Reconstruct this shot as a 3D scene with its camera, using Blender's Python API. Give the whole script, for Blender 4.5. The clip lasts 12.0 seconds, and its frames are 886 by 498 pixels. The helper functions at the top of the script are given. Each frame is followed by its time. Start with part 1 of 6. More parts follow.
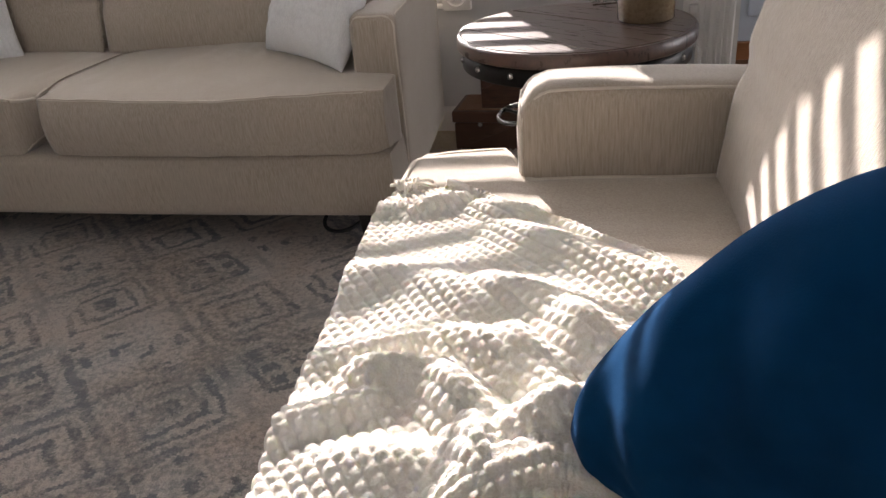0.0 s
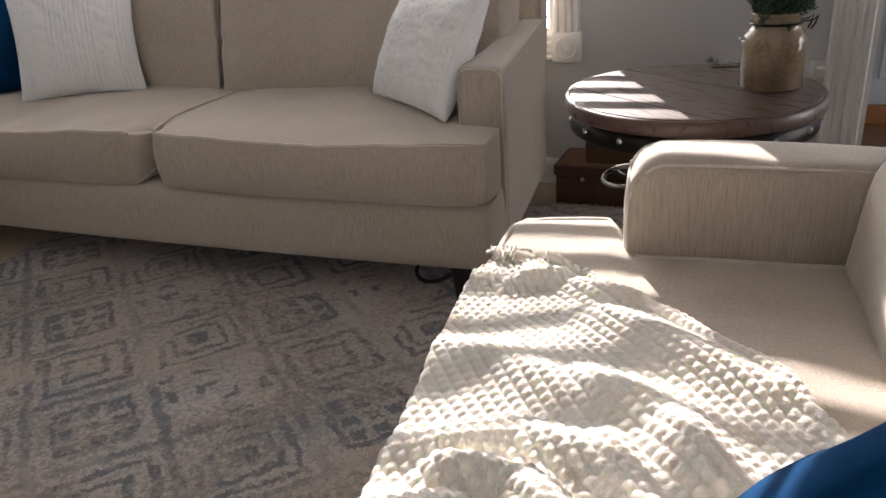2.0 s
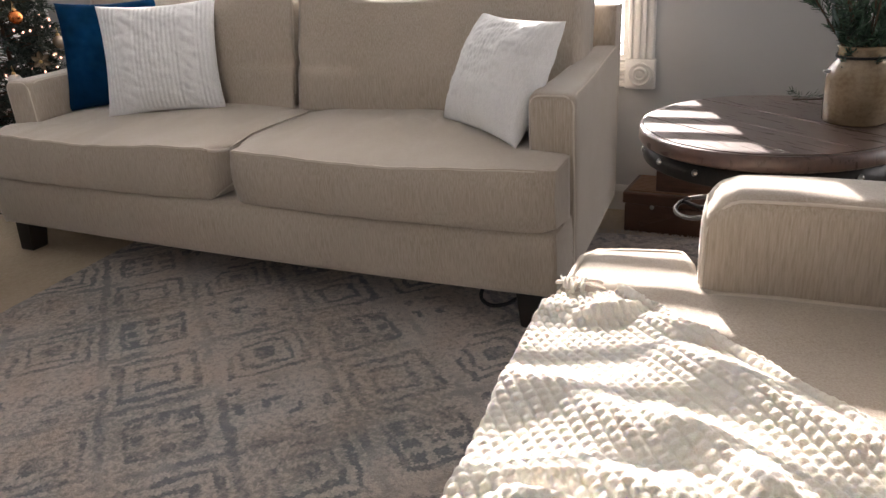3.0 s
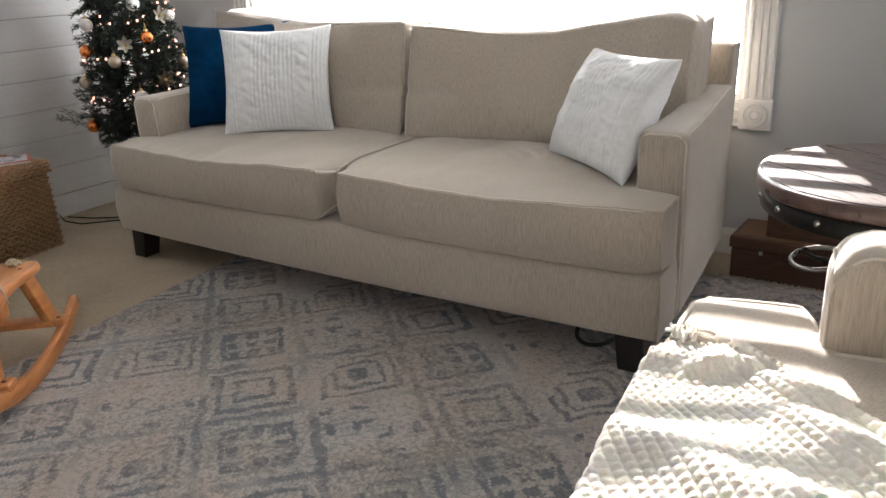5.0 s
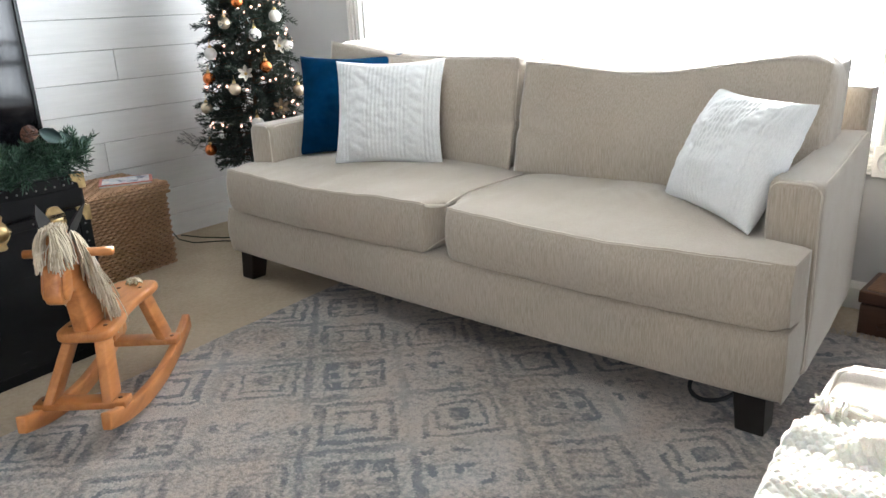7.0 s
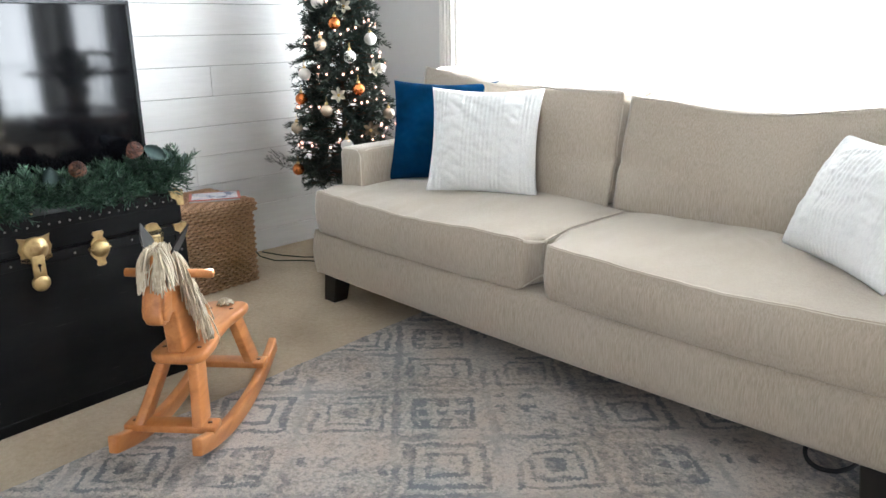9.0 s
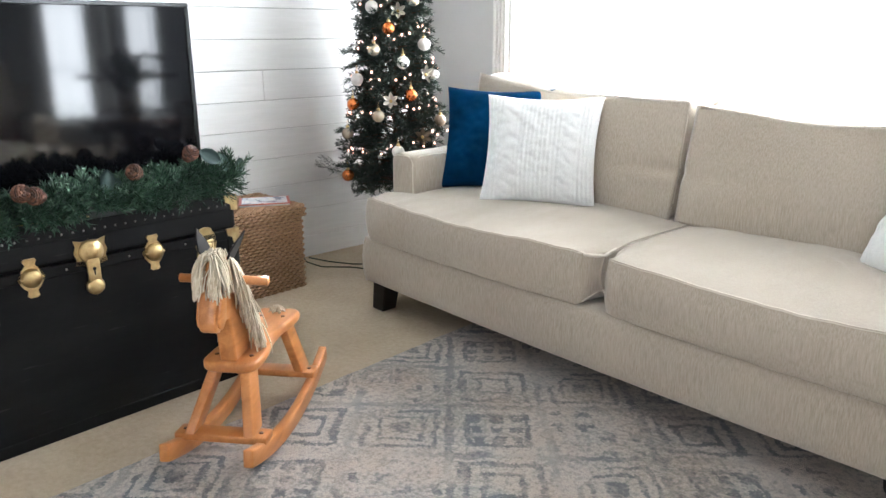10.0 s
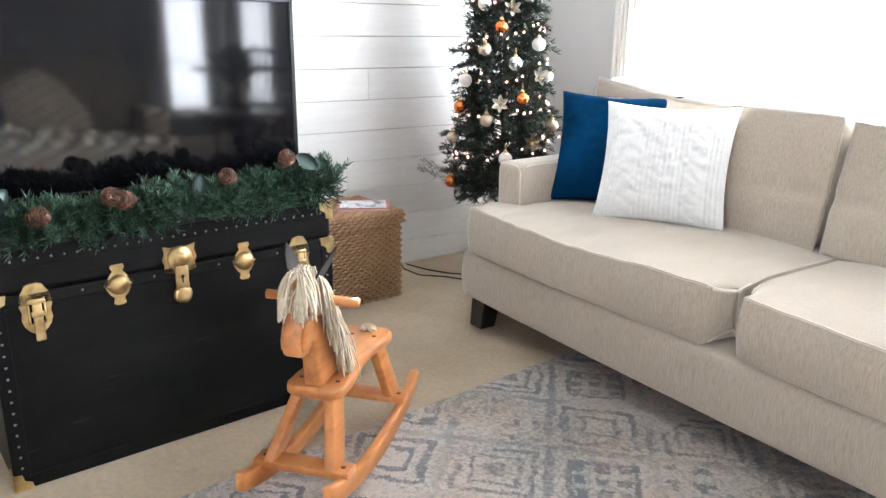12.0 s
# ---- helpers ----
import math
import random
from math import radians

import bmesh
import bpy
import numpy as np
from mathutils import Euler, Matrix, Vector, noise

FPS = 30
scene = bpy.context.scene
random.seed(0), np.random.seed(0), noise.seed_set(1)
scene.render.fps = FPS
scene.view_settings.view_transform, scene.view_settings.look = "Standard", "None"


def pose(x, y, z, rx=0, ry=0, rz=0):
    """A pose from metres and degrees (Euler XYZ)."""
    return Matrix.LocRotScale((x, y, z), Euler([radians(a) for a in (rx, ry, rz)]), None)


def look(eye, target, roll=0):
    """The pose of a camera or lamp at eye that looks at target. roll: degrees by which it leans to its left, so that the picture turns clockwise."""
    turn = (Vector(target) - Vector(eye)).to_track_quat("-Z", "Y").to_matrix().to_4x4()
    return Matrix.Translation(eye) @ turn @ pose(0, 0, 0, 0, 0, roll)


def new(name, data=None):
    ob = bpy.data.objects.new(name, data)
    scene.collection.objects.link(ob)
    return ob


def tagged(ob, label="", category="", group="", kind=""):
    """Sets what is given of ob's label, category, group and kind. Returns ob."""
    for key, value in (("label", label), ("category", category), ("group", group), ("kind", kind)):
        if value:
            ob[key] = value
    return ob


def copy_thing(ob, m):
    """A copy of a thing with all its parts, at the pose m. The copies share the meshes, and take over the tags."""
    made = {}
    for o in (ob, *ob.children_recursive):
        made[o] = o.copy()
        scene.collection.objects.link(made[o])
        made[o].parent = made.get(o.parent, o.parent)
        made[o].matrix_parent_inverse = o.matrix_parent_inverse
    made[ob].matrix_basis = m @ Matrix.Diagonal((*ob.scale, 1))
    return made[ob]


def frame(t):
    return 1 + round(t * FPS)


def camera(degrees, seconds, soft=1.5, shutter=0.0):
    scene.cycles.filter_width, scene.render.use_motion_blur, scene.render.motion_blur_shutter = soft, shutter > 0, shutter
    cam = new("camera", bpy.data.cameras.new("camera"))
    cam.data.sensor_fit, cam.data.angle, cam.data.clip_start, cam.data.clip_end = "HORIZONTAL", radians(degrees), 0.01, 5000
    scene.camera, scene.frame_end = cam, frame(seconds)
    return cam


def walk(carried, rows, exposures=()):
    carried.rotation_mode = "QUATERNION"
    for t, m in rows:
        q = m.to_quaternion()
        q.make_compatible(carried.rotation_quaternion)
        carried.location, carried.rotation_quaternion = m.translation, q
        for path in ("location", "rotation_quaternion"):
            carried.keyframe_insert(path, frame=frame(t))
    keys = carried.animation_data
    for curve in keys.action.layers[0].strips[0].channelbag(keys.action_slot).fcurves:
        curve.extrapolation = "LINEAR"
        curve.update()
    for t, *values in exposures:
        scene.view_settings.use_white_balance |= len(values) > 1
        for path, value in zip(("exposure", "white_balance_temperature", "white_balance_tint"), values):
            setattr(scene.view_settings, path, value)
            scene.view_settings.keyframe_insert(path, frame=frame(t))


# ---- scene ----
cam = camera(60.8, 12.0)
PATH = [
    (0, (2.848, -1.816, 0.999), (2.394, -0.105, 0.07), -5.5),
    (0.5, (2.841, -1.794, 1.006), (2.353, -0.082, 0.094), -5.4),
    (1, (2.838, -1.766, 1.013), (2.286, -0.061, 0.127), -4.9),
    (1.5, (2.833, -1.75, 1.023), (2.216, -0.053, 0.163), -4.5),
    (2, (2.825, -1.746, 1.026), (2.135, -0.06, 0.199), -4.5),
    (2.5, (2.818, -1.747, 1.034), (2.054, -0.082, 0.23), -4.6),
    (3, (2.81, -1.75, 1.042), (1.969, -0.107, 0.271), -4.3),
    (4.8, (2.781, -1.764, 1.045), (1.753, -0.195, 0.349), -3.4),
    (5, (2.775, -1.753, 1.054), (1.725, -0.198, 0.361), -3.2),
    (5.5, (2.759, -1.752, 1.064), (1.647, -0.232, 0.391), -3.2),
    (6, (2.742, -1.752, 1.067), (1.58, -0.259, 0.42), -3.2),
    (6.5, (2.724, -1.752, 1.068), (1.519, -0.285, 0.439), -3.2),
    (7, (2.699, -1.754, 1.077), (1.453, -0.315, 0.461), -2.6),
    (7.2, (2.685, -1.774, 1.055), (1.425, -0.332, 0.476), -2.1),
    (9, (2.545, -1.776, 1.104), (1.183, -0.424, 0.542), -0.7),
    (9.5, (2.497, -1.775, 1.098), (1.103, -0.451, 0.548), -0.5),
    (10, (2.454, -1.776, 1.098), (1.023, -0.489, 0.554), -0.2),
    (10.5, (2.428, -1.766, 1.098), (0.958, -0.529, 0.543), 0.2),
    (11, (2.383, -1.749, 1.095), (0.881, -0.556, 0.532), 0.4),
    (11.5, (2.328, -1.702, 1.097), (0.774, -0.573, 0.538), 0.8),
    (12, (2.274, -1.654, 1.11), (0.685, -0.573, 0.555), 0.6),
]
walk(cam, [(t, look(eye, target, roll)) for t, eye, target, roll in PATH],
     [(0, 1.35, 6700, 19), (2, 1.37, 6700, 19), (3, 1.66, 6800, 19), (4.9, 1.86, 6500, 14), (6, 2.22, 6300, 11), (7, 2.46, 6100, 9), (9.5, 2.76, 6100, 9), (12, 3.06, 6150, 12)])

# ---- world and light ----
SUN_AZ = math.atan2(-0.418, 0.908)          # the sun stands over the window wall, to its left
SUN_EL = radians(23.8)
world = bpy.data.worlds.new("sky")
scene.world = world
world.use_nodes = True
wn = world.node_tree.nodes
sky = wn.new("ShaderNodeTexSky")
sky.sky_type, sky.sun_disc = "NISHITA", False
sky.sun_elevation, sky.sun_rotation = SUN_EL, SUN_AZ
world.node_tree.links.new(sky.outputs[0], wn["Background"].inputs[0])
wn["Background"].inputs[1].default_value = 0.06

sun = new("sun", bpy.data.lights.new("sun", "SUN"))
sun.data.energy, sun.data.angle, sun.data.color = 5.0, radians(0.35), (1.0, 0.95, 0.88)
sun.matrix_world = look((0, 0, 0), (0.418 * math.cos(SUN_EL), -0.908 * math.cos(SUN_EL), -math.sin(SUN_EL)))


def area_lamp(name, place, target, sx, sy, watts, color=(0.93, 0.97, 1.0)):
    lamp = new(name, bpy.data.lights.new(name, "AREA"))
    lamp.data.shape, lamp.data.size, lamp.data.size_y = "RECTANGLE", sx, sy
    lamp.data.energy, lamp.data.color = watts, color
    lamp.matrix_world = look(place, target)
    return lamp


area_lamp("window_light_north", (1.0, 1.30, 1.30), (1.0, -2.0, 1.0), 3.7, 2.1, 43)
area_lamp("window_light_east", (6.12, 0.69, 1.15), (0, 0.69, 1.1), 0.36, 1.7, 6.5)
area_lamp("window_light_east_far", (6.12, 1.35, 1.15), (0, 1.35, 1.1), 0.52, 1.7, 6.5)
# added fill lamp to brighten the sofa fronts; the south wall has no window
area_lamp("window_light_south", (3.0, -4.9, 1.0), (2.0, 0.0, 0.7), 2.6, 1.1, 7.0)


# ---- materials ----
class Nodes:
    """Small wrapper for one node material."""

    def __init__(self, name, color=(0.5, 0.5, 0.5), rough=0.6, metal=0.0, coord="Object"):
        self.m = bpy.data.materials.new(name)
        self.m.use_nodes = True
        self.t = self.m.node_tree
        self.b = self.t.nodes["Principled BSDF"]
        self.set("Base Color", (*color, 1))
        self.set("Roughness", rough)
        self.set("Metallic", metal)
        self.co = self.t.nodes.new("ShaderNodeTexCoord").outputs[coord]

    def set(self, key, value):
        self.b.inputs[key].default_value = value

    def link(self, a, b):
        self.t.links.new(a, b)

    def scaled(self, s, rot=(0, 0, 0), loc=(0, 0, 0)):
        n = self.t.nodes.new("ShaderNodeMapping")
        n.inputs["Scale"].default_value = s if isinstance(s, tuple) else (s, s, s)
        n.inputs["Rotation"].default_value = rot
        n.inputs["Location"].default_value = loc
        self.link(self.co, n.inputs[0])
        return n.outputs[0]

    def noise(self, s, detail=3, rough=0.55, distort=0.0):
        n = self.t.nodes.new("ShaderNodeTexNoise")
        n.inputs["Scale"].default_value = 1.0
        n.inputs["Detail"].default_value = detail
        n.inputs["Roughness"].default_value = rough
        n.inputs["Distortion"].default_value = distort
        self.link(self.scaled(s), n.inputs["Vector"])
        return n.outputs["Fac"]

    def ramp(self, fac, stops, interp="LINEAR"):
        n = self.t.nodes.new("ShaderNodeValToRGB")
        n.color_ramp.interpolation = interp
        e = n.color_ramp.elements
        while len(e) < len(stops):
            e.new(0.5)
        for el, (p, c) in zip(e, stops):
            el.position = p
            el.color = (*c, 1) if isinstance(c, tuple) else (c, c, c, 1)
        self.link(fac, n.inputs[0])
        return n.outputs[0]

    def math(self, op, a, b=0.0, c=0.0):
        n = self.t.nodes.new("ShaderNodeMath")
        n.operation = op
        for i, v in enumerate((a, b, c)):
            if isinstance(v, (int, float)):
                n.inputs[i].default_value = v
            else:
                self.link(v, n.inputs[i])
        return n.outputs[0]

    def mix(self, fac, a, b, kind="MIX"):
        n = self.t.nodes.new("ShaderNodeMix")
        n.data_type, n.blend_type = "RGBA", kind
        for i, v in ((0, fac), (6, a), (7, b)):
            if isinstance(v, (int, float)):
                n.inputs[i].default_value = v
            elif isinstance(v, tuple):
                n.inputs[i].default_value = (*v, 1)
            else:
                self.link(v, n.inputs[i])
        return n.outputs[2]

    def color(self, v):
        self.link(v, self.b.inputs["Base Color"])
        return self

    def roughness(self, fac, lo, hi):
        self.link(self.math("MULTIPLY_ADD", fac, hi - lo, lo), self.b.inputs["Roughness"])
        return self

    def bump(self, h, strength=0.3, dist=0.002):
        n = self.t.nodes.new("ShaderNodeBump")
        n.inputs["Strength"].default_value = strength
        n.inputs["Distance"].default_value = dist
        self.link(h, n.inputs["Height"])
        self.link(n.outputs[0], self.b.inputs["Normal"])
        return self

    def random(self):
        return self.t.nodes.new("ShaderNodeObjectInfo").outputs["Random"]

    def island(self):
        return self.t.nodes.new("ShaderNodeNewGeometry").outputs["Random Per Island"]


def two_scale(name, dark, light, rough, fine, broad, bump=0.2, dist=0.001, metal=0.0, sheen=0.0):
    """Colour that varies at a fine and at a broad scale, with fine relief."""
    n = Nodes(name, light, rough, metal)
    f, g = n.noise(fine), n.noise(broad, 4)
    c = n.mix(n.ramp(g, [(0.3, 0.0), (0.7, 1.0)]), dark, light)
    n.color(n.mix(0.35, c, n.ramp(f, [(0.25, dark), (0.75, light)])))
    n.roughness(g, max(rough - 0.08, 0.02), min(rough + 0.08, 1))
    n.bump(f, bump, dist)
    if sheen:
        n.set("Sheen Weight", sheen)
    return n.m


# upholstery: chenille with streaks that run down the faces
n = Nodes("oatmeal_chenille", rough=0.95)
streak, fleck, worn = n.noise((330.0, 330.0, 26.0), 2), n.noise(900.0, 1), n.noise(5.0, 4)
c = n.ramp(streak, [(0.30, (0.375, 0.312, 0.245)), (0.5, (0.475, 0.412, 0.335)), (0.70, (0.56, 0.498, 0.42))])
c = n.mix(0.25, c, n.ramp(fleck, [(0.3, (0.33, 0.27, 0.21)), (0.7, (0.54, 0.475, 0.40))]))
n.color(n.mix(n.ramp(worn, [(0.35, 0.0), (0.7, 0.35)]), c, (0.50, 0.44, 0.37)))
n.bump(streak, 0.45, 0.002)
n.set("Sheen Weight", 0.55)
n.set("Sheen Roughness", 0.4)
CHENILLE = n.m
PIPING = two_scale("piping_cord", (0.62, 0.56, 0.48), (0.74, 0.68, 0.60), 0.9, 400.0, 20.0)
DARK_LEG = two_scale("espresso_wood", (0.008, 0.006, 0.005), (0.02, 0.015, 0.012), 0.35, (40.0, 40.0, 6.0), 8.0, 0.1)

n = Nodes("carpet_beige", rough=1.0)
a, b, d = n.noise(420.0, 2), n.noise(60.0, 3), n.noise(3.0, 4)
c = n.mix(n.ramp(d, [(0.35, 0.0), (0.65, 1.0)]), (0.42, 0.320, 0.212), (0.585, 0.485, 0.360))
n.color(n.mix(0.5, c, n.ramp(n.math("ADD", n.math("MULTIPLY", a, 0.6), n.math("MULTIPLY", b, 0.4)), [(0.35, (0.33, 0.258, 0.172)), (0.65, (0.61, 0.515, 0.395))])))
n.bump(n.math("ADD", a, n.math("MULTIPLY", b, 0.8)), 0.8, 0.006)
CARPET = n.m

WALL_PAINT = two_scale("grey_wall_paint", (0.55, 0.55, 0.55), (0.60, 0.60, 0.595), 0.7, 250.0, 2.0, 0.08)
CEIL_PAINT = two_scale("ceiling_paint", (0.72, 0.72, 0.71), (0.78, 0.78, 0.77), 0.9, 200.0, 3.0, 0.2)
TRIM_PAINT = two_scale("white_trim_paint", (0.74, 0.73, 0.70), (0.82, 0.81, 0.79), 0.35, 120.0, 3.0, 0.05)
n = Nodes("shiplap_paint", rough=0.5)
g = n.noise((3.0, 5.0, 60.0), 3)
c = n.mix(n.random(), (0.74, 0.74, 0.73), (0.82, 0.82, 0.81))
n.color(n.mix(0.3, c, n.ramp(g, [(0.35, (0.70, 0.70, 0.69)), (0.65, (0.84, 0.84, 0.83))])))
n.bump(g, 0.15, 0.001)
SHIPLAP = n.m
GAP_DARK = two_scale("board_gap", (0.34, 0.34, 0.34), (0.42, 0.42, 0.41), 0.9, 80.0, 4.0)


# ---- building helpers ----
def part(name, bm, material, parent, label="", smooth=True):
    me = bpy.data.meshes.new(name)
    bm.to_mesh(me)
    bm.free()
    me.materials.append(material)
    if smooth:
        me.polygons.foreach_set("use_smooth", [True] * len(me.polygons))
    ob = new(name, me)
    ob.parent = parent
    if label:
        ob["label"] = label
    return ob


def thing(name, label, category, m=None, group="", kind=""):
    ob = new(name)
    ob.empty_display_size = 0.1
    ob.matrix_basis = m if m is not None else Matrix()
    return tagged(ob, label, category, group, kind)


def setting(name, bm, material, label, category="", smooth=False):
    ob = part(name, bm, material, None, label, smooth)
    return tagged(ob, label, category or name.split("_")[0], kind="structure")


def add_box(bm, lo, hi, bevel=0.0, seg=2, m=None):
    r = bmesh.ops.create_cube(bm, size=1.0)
    vs = r["verts"]
    lo, hi = Vector(lo), Vector(hi)
    for v in vs:
        v.co = Vector(((v.co[i] + 0.5) * (hi[i] - lo[i]) + lo[i] for i in range(3)))
    if bevel > 0:
        es = list({e for v in vs for e in v.link_edges})
        g = bmesh.ops.bevel(bm, geom=es, offset=bevel, segments=seg, affect="EDGES", profile=0.5)
        vs = list({v for f in g["faces"] for v in f.verts} | {v for v in vs if v.is_valid})
    if m is not None:
        bmesh.ops.transform(bm, matrix=m, verts=[v for v in vs if v.is_valid])
    return vs


def box(lo, hi, bevel=0.0, seg=2, m=None):
    bm = bmesh.new()
    add_box(bm, lo, hi, bevel, seg, m)
    return bm


def add_cyl(bm, a, b, r0, r1=None, seg=16, caps=True):
    a, b = Vector(a), Vector(b)
    r1 = r0 if r1 is None else r1
    q = (b - a).to_track_quat("Z", "Y")
    rings = []
    for p, r in ((a, r0), (b, r1)):
        rings.append([bm.verts.new(p + q @ Vector((r * math.cos(2 * math.pi * i / seg), r * math.sin(2 * math.pi * i / seg), 0))) for i in range(seg)])
    for i in range(seg):
        j = (i + 1) % seg
        bm.faces.new((rings[0][i], rings[0][j], rings[1][j], rings[1][i]))
    if caps:
        bm.faces.new(rings[0][::-1])
        bm.faces.new(rings[1])
    return bm


def cyl(a, b, r0, r1=None, seg=16):
    return add_cyl(bmesh.new(), a, b, r0, r1, seg)


def add_tube(bm, pts, r, seg=6, closed=False, taper=None):
    pts = [Vector(p) for p in pts]
    n = len(pts)
    rings = []
    up = Vector((0.13, 0.21, 0.97)).normalized()
    for i, p in enumerate(pts):
        d = (pts[(i + 1) % n] - pts[i - 1]) if closed else (pts[min(i + 1, n - 1)] - pts[max(i - 1, 0)])
        d = d.normalized() if d.length > 1e-9 else Vector((0, 0, 1))
        s = d.cross(up)
        s = s.normalized() if s.length > 1e-4 else Vector((1, 0, 0))
        u = s.cross(d)
        k = r * (taper(i / max(n - 1, 1)) if taper else 1.0)
        rings.append([bm.verts.new(p + k * (math.cos(2 * math.pi * j / seg) * s + math.sin(2 * math.pi * j / seg) * u)) for j in range(seg)])
    for i in range(n if closed else n - 1):
        a, b = rings[i], rings[(i + 1) % n]
        for j in range(seg):
            k = (j + 1) % seg
            bm.faces.new((a[j], a[k], b[k], b[j]))
    if not closed:
        bm.faces.new(rings[0][::-1])
        bm.faces.new(rings[-1])
    return bm


def tube(pts, r, seg=6, closed=False, taper=None):
    return add_tube(bmesh.new(), pts, r, seg, closed, taper)


def add_lathe(bm, prof, seg=32, m=None):
    """A turned body from (radius, height) pairs."""
    m = m or Matrix()
    rings = []
    for r, z in prof:
        if r < 1e-6:
            rings.append([bm.verts.new(m @ Vector((0, 0, z)))])
        else:
            rings.append([bm.verts.new(m @ Vector((r * math.cos(2 * math.pi * i / seg), r * math.sin(2 * math.pi * i / seg), z))) for i in range(seg)])
    for a, b in zip(rings, rings[1:]):
        for i in range(seg):
            j = (i + 1) % seg
            if len(a) == 1 and len(b) == 1:
                break
            if len(a) == 1:
                bm.faces.new((a[0], b[j], b[i]))
            elif len(b) == 1:
                bm.faces.new((a[i], a[j], b[0]))
            else:
                bm.faces.new((a[i], a[j], b[j], b[i]))
    return bm


def lathe(prof, seg=32, m=None):
    return add_lathe(bmesh.new(), prof, seg, m)


def prism(poly, lo, hi, axis="z", bevel=0.0, seg=2):
    """An outline (list of 2D points) drawn out between lo and hi along an axis."""
    bm = bmesh.new()
    place = {"z": lambda p, h: (p[0], p[1], h), "y": lambda p, h: (p[0], h, p[1]), "x": lambda p, h: (h, p[0], p[1])}[axis]
    a = [bm.verts.new(place(p, lo)) for p in poly]
    b = [bm.verts.new(place(p, hi)) for p in poly]
    bm.faces.new(a[::-1])
    bm.faces.new(b)
    for i in range(len(poly)):
        j = (i + 1) % len(poly)
        bm.faces.new((a[i], a[j], b[j], b[i]))
    bmesh.ops.recalc_face_normals(bm, faces=bm.faces)
    if bevel:
        bmesh.ops.bevel(bm, geom=list(bm.edges), offset=bevel, segments=seg, affect="EDGES", profile=0.5)
    return bm


def soft_box(lo, hi, r, cells, shape=None):
    """A box with rounded edges and a fine even skin, bent by shape(u, v, w, point), u v w running from -1 to 1."""
    lo, hi = Vector(lo), Vector(hi)
    mid, half = (lo + hi) / 2, (hi - lo) / 2
    bm = bmesh.new()
    index = {}

    def axis_points(a):
        n = max(2, int(round(2 * half[a] / cells)))
        inner = [-(half[a] - r) + 2 * (half[a] - r) * i / n for i in range(n + 1)]
        k = 4
        left = [-half[a] + r * (1 - math.cos(math.pi / 2 * i / k)) * 1.0 for i in range(k)]
        return left + inner + [-x for x in reversed(left)]
    ax = [axis_points(a) for a in range(3)]

    def vert(i, j, k):
        key = (i, j, k)
        if key not in index:
            p = Vector((ax[0][i], ax[1][j], ax[2][k]))
            c = Vector((max(-(half[a] - r), min(half[a] - r, p[a])) for a in range(3)))
            d = p - c
            if d.length > 1e-9:
                m = max(abs(x) for x in d)
                p = c + d * (m / d.length)
                p = c + (p - c).normalized() * r if m >= r - 1e-9 else c + d
            uvw = [p[a] / half[a] for a in range(3)]
            p = p + mid
            index[key] = bm.verts.new(shape(*uvw, p) if shape else p)
        return index[key]
    n = [len(a) - 1 for a in ax]
    for i in range(n[0]):
        for j in range(n[1]):
            for k, flip in ((0, True), (n[2], False)):
                q = [vert(i, j, k), vert(i + 1, j, k), vert(i + 1, j + 1, k), vert(i, j + 1, k)]
                bm.faces.new(q[::-1] if flip else q)
    for i in range(n[0]):
        for k in range(n[2]):
            for j, flip in ((0, False), (n[1], True)):
                q = [vert(i, j, k), vert(i + 1, j, k), vert(i + 1, j, k + 1), vert(i, j, k + 1)]
                bm.faces.new(q[::-1] if flip else q)
    for j in range(n[1]):
        for k in range(n[2]):
            for i, flip in ((0, True), (n[0], False)):
                q = [vert(i, j, k), vert(i, j + 1, k), vert(i, j + 1, k + 1), vert(i, j, k + 1)]
                bm.faces.new(q[::-1] if flip else q)
    return bm


def rim(lo, hi, r, face, shape=None, step=0.02, at=1.0):
    """Points along the edge of a soft box's face ('top' or 'front'), bent by the same shape, for piping."""
    lo, hi = Vector(lo), Vector(hi)
    mid, half = (lo + hi) / 2, (hi - lo) / 2
    if face == "top":
        a, b, c, sign = 0, 1, 2, 1
    elif face == "bottom":
        a, b, c, sign = 0, 1, 2, -1
    elif face == "front":
        a, b, c, sign = 0, 2, 1, -1
    else:
        a, b, c, sign = 1, 2, 0, -1 if face == "left" else 1
    ha, hb = half[a] - 0.25 * r, half[b] - 0.25 * r
    out, cr = [], min(0.05, ha * 0.5, hb * 0.5)
    corners = [(1, 1, 0), (-1, 1, 90), (-1, -1, 180), (1, -1, 270)]
    for sx, sy, a0 in corners:
        for i in range(7):
            t = radians(a0 + 90 * i / 6)
            out.append((sx * (ha - cr) + cr * math.cos(t), sy * (hb - cr) + cr * math.sin(t)))
    dense = []
    for p, q in zip(out, out[1:] + out[:1]):
        k = max(1, int(math.hypot(q[0] - p[0], q[1] - p[1]) / step))
        dense += [(p[0] + (q[0] - p[0]) * i / k, p[1] + (q[1] - p[1]) * i / k) for i in range(k)]
    pts = []
    for p, q in dense:
        v = Vector((0, 0, 0))
        v[a], v[b], v[c] = p, q, sign * (half[c] - 0.25 * r) * at
        uvw = [v[i] / half[i] for i in range(3)]
        v = v + mid
        pts.append(Vector(shape(*uvw, v)) if shape else v)
    return pts


def smooth(a, b, x):
    t = max(0.0, min(1.0, (x - a) / (b - a)))
    return t * t * (3 - 2 * t)


